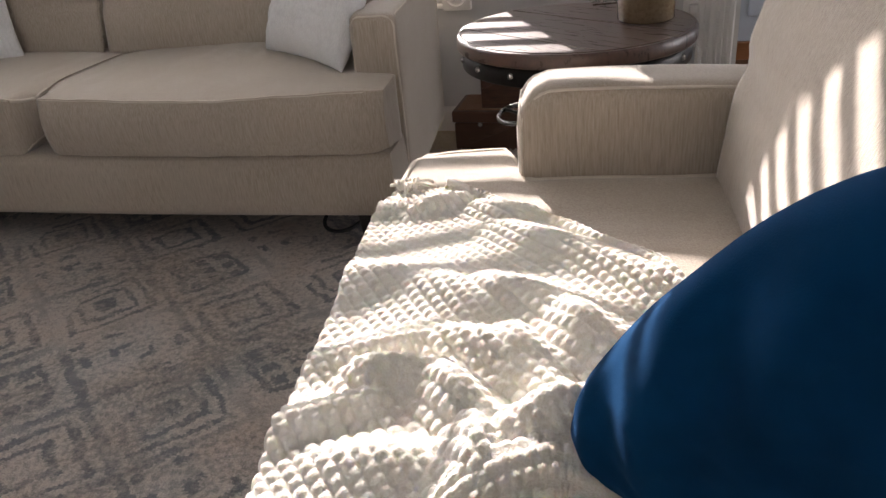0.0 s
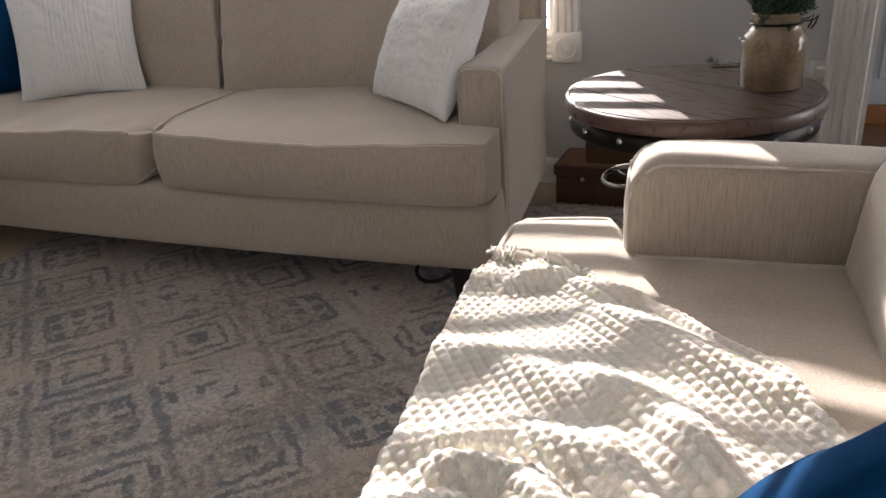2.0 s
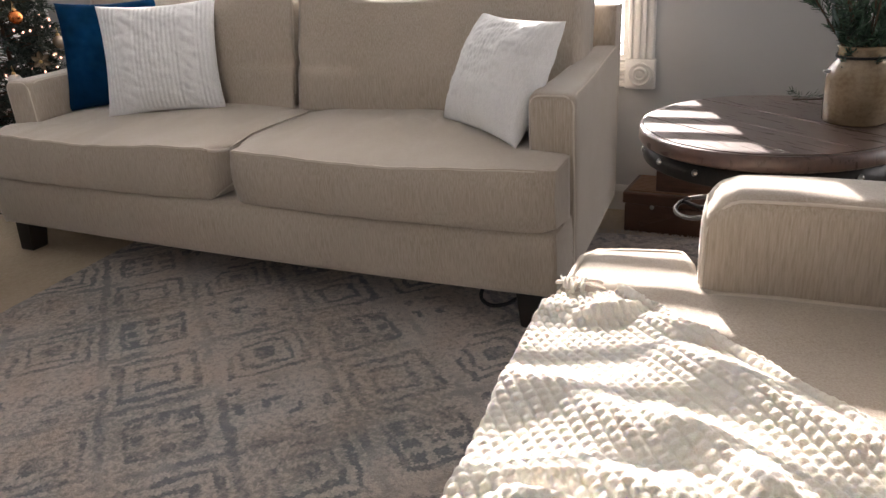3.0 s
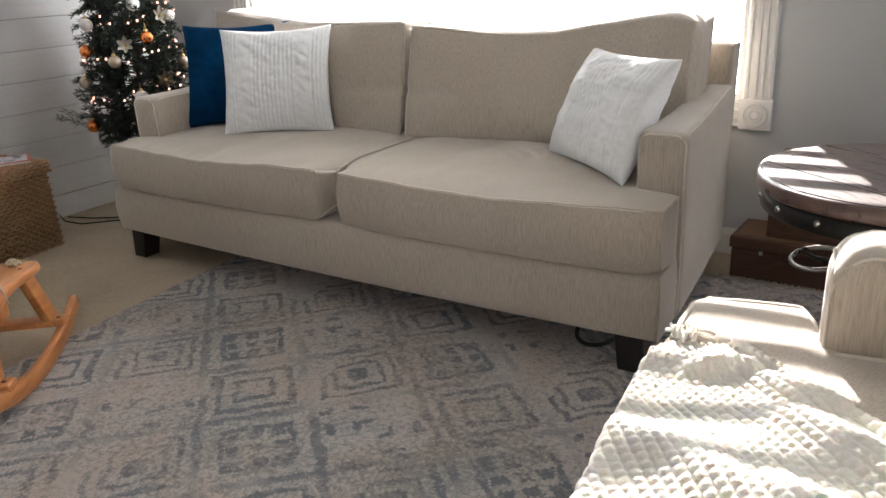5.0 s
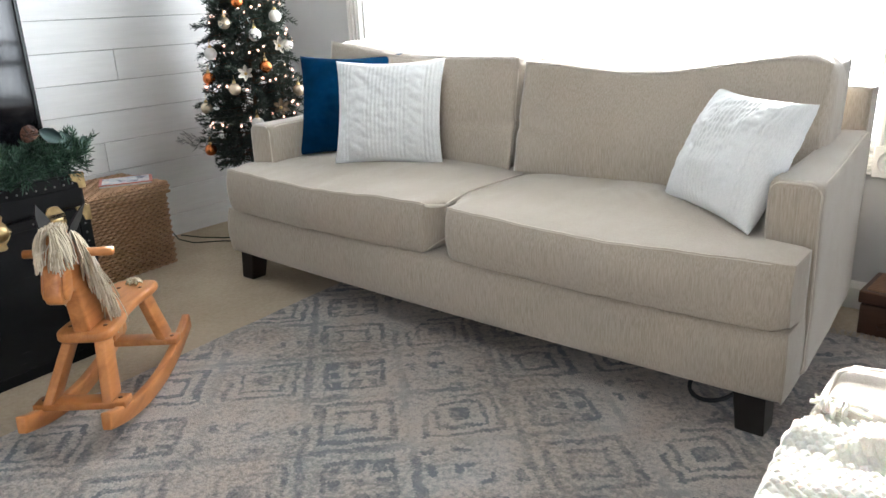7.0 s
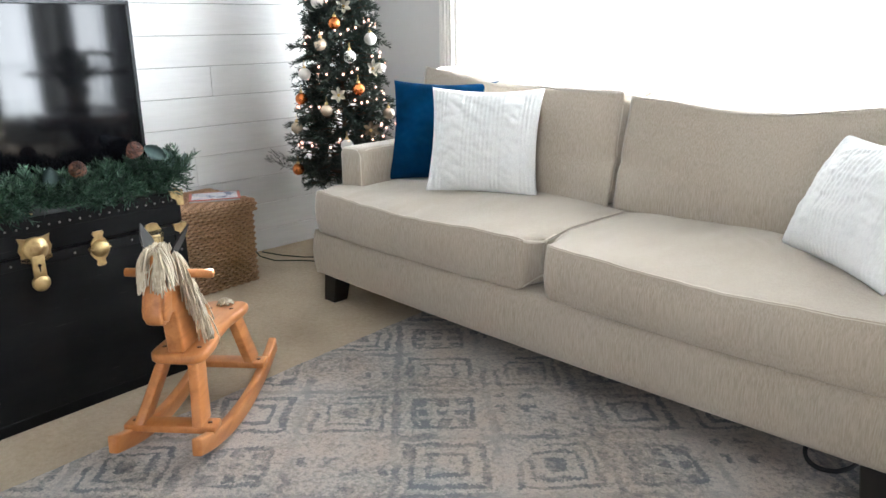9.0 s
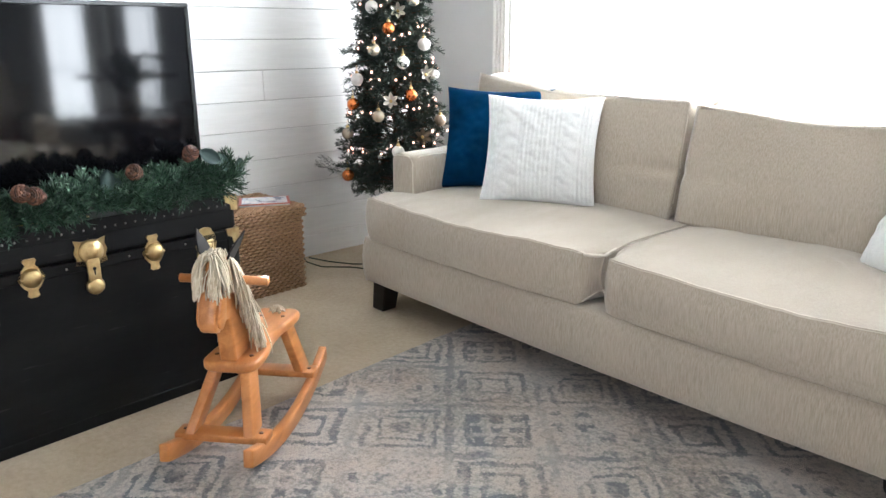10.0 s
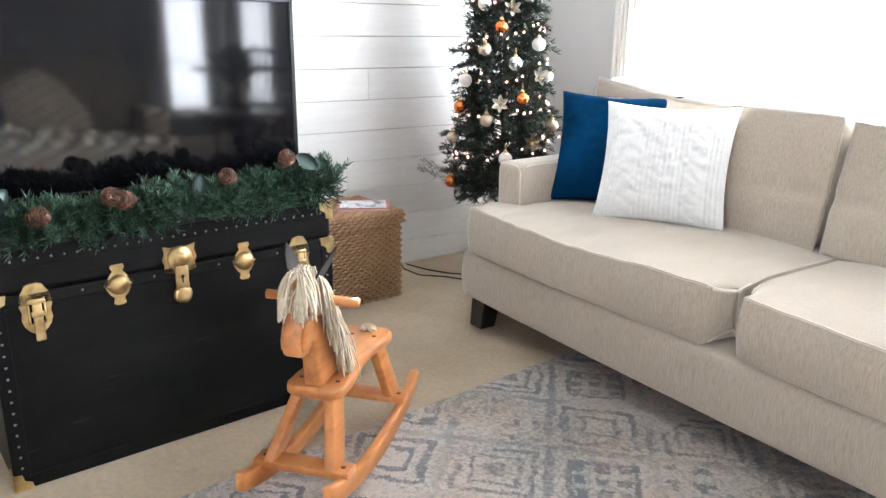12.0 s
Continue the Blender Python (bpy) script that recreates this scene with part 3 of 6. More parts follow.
def cable(x, z):
    """Ribs and two twisted cables running up the cushion."""
    h = 0.0017 * math.cos(2 * math.pi * x / 0.0165) * (0 if 0.085 < abs(x) < 0.145 else 1)
    for c in (-0.115, 0.115):
        d = x - c
        if abs(d) < 0.045:
            h += 0.0022 * max(0, math.cos(math.pi * d / 0.09)) * abs(math.sin(math.pi * (z / 0.045 + d * 12)))
    return h


def cushion(name, label, mat, w, h, t, m, seed, knit=None, cells=44):
    c = thing(name, label, "cushion", m)
    part("cover", pillow_mesh(w, h, t, seed, cells, knit), mat, c)
    return c


cushion("throw_pillow", "white cable-knit cushion leaning on a blue cushion", WHITE_KNIT, 0.445, 0.415, 0.14, pose(0.625, 0.335, 0.482, -16, 0, 28), 3.0, cable, 110)
cushion("throw_pillow", "white cable-knit cushion propped in the sofa corner", WHITE_KNIT, 0.45, 0.365, 0.17, pose(1.905, 0.295, 0.478, -28, 0, -38), 8.0, cable, 110)
cushion("throw_pillow", "deep blue velvet cushion leaning in the sofa corner", BLUE, 0.46, 0.425, 0.13, pose(0.320, 0.415, 0.482, -15, 0, 28), 5.0)
slumped = cushion("throw_pillow", "deep blue velvet cushion slumped in the armchair corner", BLUE, 0.54, 0.375, 0.18, pose(2.996, -1.400, 0.486, 2, 0, -27), 6.0, None, 80)
for v in slumped.children[0].data.vertices:
    a, b = v.co.x / 0.27, (v.co.z - 0.1875) / 0.1875
    pull = 1 - 0.15 * a * a * b * b
    v.co.x, v.co.z = v.co.x * pull, 0.1875 + (v.co.z - 0.1875) * pull
    v.co.y += 0.009 * math.sin(26 * a + 9 * b) * smooth(0.2, 0.8, -a) * smooth(-0.9, -0.2, -abs(b)) + 0.010 * nz(a * 2.5, b * 2.5, 4.0)
    tip = max(0.0, -a) ** 2 * max(0.0, -b) ** 2
    v.co.x, v.co.z = v.co.x + 0.010 * tip, v.co.z + 0.042 * tip
    v.co.x += 0.645 * v.co.z - 0.034 * (1 - b * b) * max(0.0, -a) ** 2


# ---- rug ----
n = Nodes("distressed_rug", rough=1.0)
sep = n.t.nodes.new("ShaderNodeSeparateXYZ")
wob = n.t.nodes.new("ShaderNodeTexNoise")
wob.inputs["Scale"].default_value, wob.inputs["Detail"].default_value = 18.0, 5
n.link(n.co, wob.inputs["Vector"])
off = n.t.nodes.new("ShaderNodeVectorMath")
off.operation = "MULTIPLY_ADD"
n.link(wob.outputs["Color"], off.inputs[0])
off.inputs[1].default_value = (0.046, 0.046, 0)
n.link(n.scaled(1.0, (0, 0, radians(4.0))), off.inputs[2])
n.link(off.outputs[0], sep.inputs[0])
gx, gy = (n.math("SNAP", n.math("SUBTRACT", sep.outputs[i], 0.023), 0.008) for i in (0, 1))
s, t = n.math("DIVIDE", gx, 0.404), n.math("DIVIDE", gy, 0.386)
a, b = n.math("ADD", s, t), n.math("SUBTRACT", s, t)


def fold(v, k=1.0):
    v = n.math("MULTIPLY", v, k)
    return n.math("ABSOLUTE", n.math("SUBTRACT", v, n.math("ROUND", v)))


def band(v, lo, hi):
    return n.math("MULTIPLY", n.math("GREATER_THAN", v, lo), n.math("LESS_THAN", v, hi))


ca, cb = n.math("ROUND", a), n.math("ROUND", b)
kind = n.math("FLOORED_MODULO", n.math("ADD", ca, n.math("MULTIPLY", cb, 2.0)), 4.0)
is_ = [n.math("COMPARE", kind, float(i), 0.3) for i in range(4)]
m = n.math("MAXIMUM", fold(a), fold(b))
m2 = n.math("MAXIMUM", fold(a, 2.0), fold(b, 2.0))
m4 = n.math("MAXIMUM", fold(a, 5.0), fold(b, 5.0))
da, db = n.math("SUBTRACT", a, ca), n.math("SUBTRACT", b, cb)
lattice = n.math("MULTIPLY", n.ramp(n.noise(2.6, 3), [(0.38, 0.10), (0.54, 0.95)]), band(m, 0.455, 0.51))
nested = n.math("MAXIMUM", band(m, 0.315, 0.385), band(m, 0.150, 0.215))
broken = n.math("MAXIMUM", n.math("MULTIPLY", n.math("MAXIMUM", band(m, 0.33, 0.385), band(m, 0.20, 0.25)), n.math("GREATER_THAN", n.math("ADD", da, db), -0.40)), band(m, 0.0, 0.10))
checks = n.math("MAXIMUM", n.math("MULTIPLY", band(m4, 0.0, 0.30), n.math("LESS_THAN", m, 0.34)), band(m, 0.27, 0.33))
pair = n.math("GREATER_THAN", n.math("MULTIPLY", da, db), 0.0)
twins = n.math("MULTIPLY", n.math("MULTIPLY", band(m2, 0.20, 0.33), n.math("LESS_THAN", m, 0.43)), pair)
motif = n.math("MULTIPLY", nested, is_[0])
for shape_, on in ((broken, is_[1]), (checks, is_[2]), (twins, is_[3])):
    motif = n.math("ADD", motif, n.math("MULTIPLY", shape_, on))
ink = n.math("MAXIMUM", lattice, motif)
wear, patch, pile = n.noise(70.0, 3, 0.7), n.noise(4.0, 4, 0.6), n.noise(330.0, 2)
keep = n.ramp(n.math("ADD", n.math("MULTIPLY", n.math("ADD", n.math("MULTIPLY", wear, 0.6), n.math("MULTIPLY", n.noise(26.0, 3, 0.65), 0.4)), 0.75), n.math("MULTIPLY", patch, 0.50)), [(0.46, 0.0), (0.68, 1.0)])
stray = n.ramp(n.math("ADD", n.math("MULTIPLY", wear, 0.75), n.math("MULTIPLY", n.noise(2.3, 4, 0.6), 0.48)), [(0.56, 0.0), (0.72, 0.80)])
ink = n.math("MAXIMUM", n.math("MULTIPLY", ink, keep), n.math("MULTIPLY", stray, 0.8))
ground_c = n.mix(n.ramp(patch, [(0.35, 0.0), (0.65, 1.0)]), (0.475, 0.398, 0.345), (0.505, 0.462, 0.430))
ink_c = n.mix(n.ramp(patch, [(0.35, 0.0), (0.65, 1.0)]), (0.070, 0.074, 0.078), (0.110, 0.135, 0.158))
c = n.mix(n.math("MULTIPLY", ink, 0.86), ground_c, ink_c)
n.color(n.mix(0.5, c, n.ramp(pile, [(0.25, 0.30), (0.75, 0.88)]), "OVERLAY"))
n.bump(n.math("ADD", pile, n.math("MULTIPLY", n.noise(120.0, 2), 0.9)), 1.0, 0.006)
n.set("Sheen Weight", 0.1)
RUG = n.m
YARN = two_scale("rug_yarn", (0.36, 0.31, 0.26), (0.60, 0.55, 0.49), 1.0, 300.0, 30.0)

rug = thing("rug", "distressed cream and blue-grey diamond-patterned rug on the carpet", "rug", pose(1.32, -0.56, 0.0, 0, 0, 5))
RX0, RX1, RY0, RY1 = -0.80, 2.15, -2.6, 1.24
bm = bmesh.new()
nx, ny = 150, 190
vs = [[None] * (ny + 1) for _ in range(nx + 1)]
for i in range(nx + 1):
    for j in range(ny + 1):
        x, y = RX0 + (RX1 - RX0) * i / nx, RY0 + (RY1 - RY0) * j / ny
        edge = min(i, j, nx - i, ny - j)
        z = 0.0125 + 0.002 * nz(x * 12, y * 12) if edge > 0 else 0.002
        x += 0.006 * nz(y * 9, 3.0) if i in (0, nx) else 0
        vs[i][j] = bm.verts.new((x, y, z))
for i in range(nx):
    for j in range(ny):
        bm.faces.new((vs[i][j], vs[i + 1][j], vs[i + 1][j + 1], vs[i][j + 1]))
part("woven_face", bm, RUG, rug)
rng = random.Random(9)
bm = bmesh.new()
x = RX0
while x < RX1:
    a = rng.uniform(-0.015, 0.015)
    p = [(x, RY1 - 0.004, 0.007), (x + a * 0.5, RY1 + 0.02, 0.007), (x + a, RY1 + 0.035 + rng.uniform(0, 0.012), 0.004)]
    add_tube(bm, p, 0.0022, 4)
    x += 0.008
fr = part("fringe", bm, YARN, rug, "short cream yarn fringe")
fr["kind"] = "stuff"

# ---- trunk ----
n = Nodes("black_trunk_skin", rough=0.45)
a, b = n.noise(260.0, 2), n.noise((3.0, 3.0, 9.0), 5, 0.65)
scr = n.ramp(n.noise((9.0, 9.0, 90.0), 3), [(0.66, 0.0), (0.74, 1.0)])
c = n.mix(n.ramp(b, [(0.4, 0.0), (0.8, 1.0)]), (0.004, 0.004, 0.0045), (0.012, 0.0115, 0.0115))
n.color(n.mix(n.math("MULTIPLY", scr, 0.18), c, (0.10, 0.095, 0.09)))
n.roughness(b, 0.38, 0.62)
n.set("Specular IOR Level", 0.14)
n.bump(a, 0.15, 0.0006)
TRUNK = n.m
TRIMBLACK = two_scale("black_trunk_edging", (0.003, 0.003, 0.0033), (0.009, 0.0085, 0.0085), 0.55, 140.0, 12.0, 0.3)
TRIMBLACK.node_tree.nodes["Principled BSDF"].inputs["Specular IOR Level"].default_value = 0.15
n = Nodes("aged_brass", rough=0.28, metal=1.0)
a = n.noise(35.0, 4)
n.color(n.ramp(a, [(0.3, (0.40, 0.27, 0.12)), (0.55, (0.60, 0.45, 0.22)), (0.75, (0.74, 0.60, 0.33))]))
n.roughness(a, 0.30, 0.50)
n.bump(n.noise(160.0, 2), 0.15, 0.0006)
BRASS = n.m
NAIL = two_scale("steel_nail", (0.16, 0.15, 0.14), (0.34, 0.32, 0.29), 0.4, 100.0, 10.0, metal=1.0)


def plate(outline, depth, y, x, z):
    """A shaped brass plate standing proud of the trunk's front."""
    bm = prism([(x + p, z + q) for p, q in outline], y - depth, y, "y")
    return bm


def sym(half):
    return half + [(-p, q) for p, q in reversed(half)]


def draw_latch(parent, x, z):
    d = part("draw_latch", plate(sym([(0.006, 0.074), (0.018, 0.070), (0.025, 0.058), (0.033, 0.046), (0.036, 0.020), (0.031, 0.002), (0.034, -0.016), (0.029, -0.032), (0.020, -0.044), (0.010, -0.052)]), 0.004, 0, x, z), BRASS, parent, "brass draw latch", smooth=False)
    part("slot", box((x - 0.020, -0.0055, z - 0.030), (x + 0.020, -0.0035, z + 0.034), 0.001, 1), TRIMBLACK, d, "dark recess behind the loop", smooth=False)
    bm = tube([(x - 0.018, -0.010, z + 0.030), (x - 0.018, -0.011, z - 0.026), (x + 0.018, -0.011, z - 0.026), (x + 0.018, -0.010, z + 0.030)], 0.0032, 8)
    part("loop", bm, BRASS, d)
    part("lever", box((x - 0.011, -0.020, z - 0.068), (x + 0.011, -0.012, z + 0.026), 0.0035, 2), BRASS, d)
    part("keeper", box((x - 0.014, -0.022, z - 0.006), (x + 0.014, -0.011, z + 0.006), 0.002, 2), BRASS, d)
    bm = bmesh.new()
    add_cyl(bm, (x - 0.019, -0.012, z + 0.030), (x + 0.019, -0.012, z + 0.030), 0.006, seg=12)
    part("hinge", bm, BRASS, d)
    return d


def dome_clasp(parent, x, z):
    d = part("dome_clasp", plate(sym([(0.014, 0.052), (0.018, 0.046), (0.012, 0.034), (0.018, 0.028), (0.030, 0.010), (0.036, 0.002), (0.030, -0.012), (0.020, -0.028), (0.012, -0.036), (0.015, -0.050), (0.008, -0.055)]), 0.004, 0, x, z), BRASS, parent, "brass dome clasp", smooth=False)
    m = Matrix.Translation((x, -0.004, z)) @ pose(0, 0, 0, 90)
    part("dome", lathe([(0.027, 0.0), (0.026, 0.008), (0.020, 0.015), (0.010, 0.019), (0, 0.020)], 24, m), BRASS, d)
    part("ridge", box((x - 0.030, -0.016, z - 0.002), (x + 0.030, -0.004, z + 0.002), 0.001, 1), BRASS, d)
    return d


def main_lock(parent, x, z):
    d = part("lock", plate(sym([(0.0, 0.062), (0.022, 0.060), (0.044, 0.066), (0.040, 0.048), (0.046, 0.030), (0.040, 0.014), (0.044, -0.004), (0.020, -0.010)]), 0.004, 0, x, z), BRASS, parent, "large brass trunk lock with a keyhole", smooth=False)
    m = Matrix.Translation((x, -0.004, z + 0.030)) @ pose(0, 0, 0, 90)
    part("boss", lathe([(0.034, 0.0), (0.034, 0.006), (0.028, 0.010), (0.020, 0.010), (0.017, 0.016), (0.008, 0.020), (0, 0.020)], 28, m), BRASS, d)
    part("hasp", box((x - 0.018, -0.015, z - 0.062), (x + 0.018, -0.004, z + 0.012), 0.004, 2), BRASS, d)
    m = Matrix.Translation((x, -0.005, z - 0.070)) @ pose(0, 0, 0, 90)
    part("knob", lathe([(0.025, 0.0), (0.025, 0.006), (0.018, 0.012), (0.006, 0.014), (0, 0.014)], 24, m), BRASS, d)
    bm = bmesh.new()
    add_cyl(bm, (x, -0.0155, z - 0.018), (x, -0.0145, z - 0.018), 0.005, seg=12)
    add_box(bm, (x - 0.002, -0.0155, z - 0.036), (x + 0.002, -0.0145, z - 0.020))
    part("keyhole", bm, TRIMBLACK, d, "dark keyhole", smooth=False)
    return d


TW, TD, TH, LIDZ = 0.915, 0.52, 0.61, 0.505
TRUNK_POSE = pose(0.335, -1.605, 0.0, 0, 0, 95.0)
trunk = thing("trunk", "black steamer trunk with brass locks and studs, used as a stand", "trunk", TRUNK_POSE)
part("body", box((0, 0, 0.004), (TW, TD, LIDZ - 0.002), 0.006, 2), TRUNK, trunk, smooth=False)
part("lid", box((0, 0, LIDZ + 0.001), (TW, TD, TH), 0.010, 2), TRUNK, trunk, smooth=False)
bm = bmesh.new()
for lo, hi in (((-0.003, -0.004, TH - 0.040), (TW + 0.003, 0.02, TH + 0.003)), ((-0.003, -0.004, LIDZ - 0.032), (TW + 0.003, 0.012, LIDZ - 0.002)),
               ((-0.003, -0.003, 0.0), (TW + 0.003, 0.02, 0.035)), ((-0.003, -0.0035, 0.03), (0.036, 0.02, LIDZ - 0.03)), ((TW - 0.036, -0.0035, 0.03), (TW + 0.003, 0.02, LIDZ - 0.03)),
               ((TW - 0.03, 0.01, TH - 0.040), (TW + 0.004, TD, TH + 0.003)), ((TW - 0.03, 0.01, 0.0), (TW + 0.004, TD, 0.035))):
    add_box(bm, lo, hi, 0.002, 1)
part("edging", bm, TRIMBLACK, trunk, "riveted black fibre edging", smooth=False)
stud = None


def nail(x, y, z):
    global stud
    if stud is None:
        bm = lathe([(0.0036, 0.0), (0.0031, 0.0014), (0.0018, 0.0022), (0, 0.0026)], 8, pose(0, 0, 0, 90))
        stud = part("stud", bm, NAIL, trunk)
        ob = stud
    else:
        ob = new("stud", stud.data)
        ob.parent = trunk
    ob.matrix_basis = Matrix.Translation((x, y, z))


k = 0
while 0.03 + k * 0.0293 < TW - 0.02:
    x = 0.03 + k * 0.0293
    nail(x, -0.004, TH - 0.024)
    if k % 3 == 0:
        nail(x, -0.004, LIDZ - 0.017)
    k += 1
for i in range(14):
    for x in (0.018, TW - 0.018):
        nail(x, -0.0035, 0.06 + i * 0.030)
for x in (0.100, TW - 0.112):
    draw_latch(trunk, x, LIDZ - 0.052)
for x in (0.292, 0.632):
    dome_clasp(trunk, x, LIDZ - 0.020)
main_lock(trunk, 0.452, LIDZ - 0.010)
for x, sx in ((0.0, 1), (TW, -1)):
    for z, sz in ((TH, -1), (LIDZ - 0.002, -1), (0.0, 1)):
        e = 0.0055
        bm = prism([(x - sx * e, z - sz * e), (x + sx * 0.040, z - sz * e), (x + sx * 0.036, z + sz * 0.016), (x + sx * 0.020, z + sz * 0.024), (x + sx * 0.016, z + sz * 0.042), (x - sx * e, z + sz * 0.045)], -0.0075, -0.001, "y")
        add_box(bm, (min(x - sx * e, x + sx * 0.0), -0.0075, min(z - sz * e, z + sz * 0.045)), (max(x - sx * e, x), 0.040, max(z - sz * e, z + sz * 0.045)))
        bmesh.ops.recalc_face_normals(bm, faces=bm.faces)
        part("corner_guard", bm, BRASS, trunk, "brass corner guard", smooth=False)

# ---- television on the trunk ----
n = Nodes("dark_screen", (0.004, 0.004, 0.005), 0.07)
n.set("Specular IOR Level", 0.38)
n.roughness(n.noise(3.0, 3), 0.045, 0.07)
SCREEN = n.m
BEZEL = two_scale("gloss_black_plastic", (0.006, 0.006, 0.006), (0.012, 0.012, 0.013), 0.2, 90.0, 6.0, 0.03)
tv = thing("television", "black flat television, switched off, standing on the trunk", "television", TRUNK_POSE @ pose(-0.0566, 0.2593, TH, 0, 0, -5.0))
VW, VZ0, VZ1 = 0.972, 0.055, 0.588
part("housing", box((0.006, 0.006, VZ0 + 0.01), (VW - 0.006, 0.045, VZ1 - 0.006), 0.008, 2), BEZEL, tv, smooth=False)
bm = bmesh.new()
BZ = 0.013
for lo, hi in (((0, -0.004, VZ1 - BZ), (VW, 0.02, VZ1)), ((0, -0.004, VZ0), (VW, 0.02, VZ0 + 0.02)), ((0, -0.004, VZ0 + 0.02), (BZ, 0.02, VZ1 - BZ)), ((VW - BZ, -0.004, VZ0 + 0.02), (VW, 0.02, VZ1 - BZ))):
    add_box(bm, lo, hi, 0.002, 1)
part("bezel", bm, BEZEL, tv, smooth=False)
part("screen", box((BZ, 0.0, VZ0 + 0.02), (VW - BZ, 0.010, VZ1 - BZ)), SCREEN, tv, "dark glossy screen", smooth=False)
for x in (0.20, VW - 0.20):
    bm = box((x - 0.012, -0.06, 0.0), (x + 0.012, 0.12, 0.010), 0.003, 1)
    add_box(bm, (x - 0.012, 0.012, 0.004), (x + 0.012, 0.035, VZ0 + 0.02), 0.003, 1)
    part("foot", bm, BEZEL, tv, smooth=False)

# ---- greenery ----
n = Nodes("pine_needles", rough=0.6)
n.color(n.ramp(n.island(), [(0.0, (0.008, 0.026, 0.015)), (0.5, (0.022, 0.062, 0.035)), (1.0, (0.095, 0.175, 0.110))]))
NEEDLE = n.m
n = Nodes("eucalyptus_leaf", rough=0.65)
a = n.noise(60.0, 3)
n.color(n.mix(n.random(), n.ramp(a, [(0.3, (0.11, 0.18, 0.165)), (0.7, (0.19, 0.27, 0.255))]), (0.22, 0.31, 0.30)))
EUCA = n.m
n = Nodes("pine_cone_scale", rough=0.7)
n.color(n.ramp(n.island(), [(0.0, (0.035, 0.014, 0.008)), (0.6, (0.10, 0.038, 0.020)), (1.0, (0.20, 0.085, 0.045))]))
CONE = n.m
TWIG = two_scale("brown_twig", (0.05, 0.03, 0.018), (0.10, 0.06, 0.035), 0.85, 90.0, 9.0)


class Soup:
    """Collects many small faces and builds them as one mesh."""

    def __init__(self):
        self.v, self.f = [], []

    def needle(self, p, d, length, width, up):
        s = d.cross(up)
        s = s.normalized() * width / 2 if s.length > 1e-5 else Vector((width / 2, 0, 0))
        i = len(self.v)
        q = p + d * length
        self.v += [p - s * 0.7, p + s * 0.7, p + d * length * 0.6 + s, q, p + d * length * 0.6 - s]
        self.f.append((i, i + 1, i + 2, i + 3, i + 4))

    def sprig(self, p, d, length, count, nl, nw, rng, spread=0.9, droop=0.25):
        d = d.normalized()
        q = d.to_track_quat("Z", "Y")
        for k in range(count):
            t = (k + rng.random()) / count
            a = k * 2.399 + rng.uniform(-0.4, 0.4)
            out = q @ Vector((math.cos(a), math.sin(a), 0))
            nd = (d * (1.05 - spread * 0.5) + out * spread * rng.uniform(0.7, 1.2) * (1 - 0.45 * t)).normalized()
            base = p + d * length * t + Vector((0, 0, -droop * length * t * t))
            self.needle(base, nd, nl * rng.uniform(0.75, 1.15), nw, Vector((rng.uniform(-1, 1), rng.uniform(-1, 1), rng.uniform(-1, 1))).normalized())

    def part(self, name, material, parent, label="", kind=""):
        me = bpy.data.meshes.new(name)
        me.from_pydata([tuple(v) for v in self.v], [], self.f)
        me.materials.append(material)
        ob = new(name, me)
        ob.parent = parent
        if label:
            ob["label"] = label
        if kind:
            ob["kind"] = kind
        return ob


def leaf_mesh(length, width, cup=0.15):
    bm = bmesh.new()
    rows = 7
    ring = []
    for i in range(rows + 1):
        t = i / rows
        w = width / 2 * math.sin(math.pi * min(max(t, 0.03), 0.985)) ** 0.6
        z = cup * length * (t * t * 0.5)
        ring.append([bm.verts.new((-w, t * length, z + cup * w)), bm.verts.new((0, t * length, z)), bm.verts.new((w, t * length, z + cup * w))])
    for a, b in zip(ring, ring[1:]):
        for k in range(2):
            bm.faces.new((a[k], a[k + 1], b[k + 1], b[k]))
    r = bmesh.ops.solidify(bm, geom=list(bm.faces), thickness=0.0008)
    return bm


def cone_mesh(r, h):
    bm = bmesh.new()
    rng = random.Random(3)
    rows = 8
    add_lathe(bm, [(0, 0), (r * 0.5, h * 0.1), (r * 0.55, h * 0.5), (r * 0.2, h * 0.95), (0, h)], 10)
    for i in range(rows):
        t = (i + 0.5) / rows
        rr = r * math.sin(math.pi * (0.12 + 0.80 * t)) ** 0.7
        n_s = max(5, int(11 * rr / r))
        for k in range(n_s):
            a = 2 * math.pi * (k + 0.5 * (i % 2)) / n_s + rng.uniform(-0.1, 0.1)
            m = Matrix.Translation((0, 0, h * t * 0.92)) @ Matrix.Rotation(a, 4, "Z") @ Matrix.Rotation(radians(-30), 4, "Y")
            w = rr * 0.30
            add_box(bm, (rr * 0.35, -w, -0.0015), (rr * 1.02, w, 0.0020), 0.0, 1, m)
    return bm


rng = random.Random(21)
garland = thing("garland", "green pine garland with eucalyptus and cones on the trunk", "garland", TRUNK_POSE @ pose(0, 0, TH))


def spine(t):
    return Vector((-0.06 + 0.985 * t, 0.020 + 0.016 * math.sin(t * 9.0) + 0.010 * math.sin(t * 23), 0.062 + 0.012 * math.sin(t * 14 + 1)))


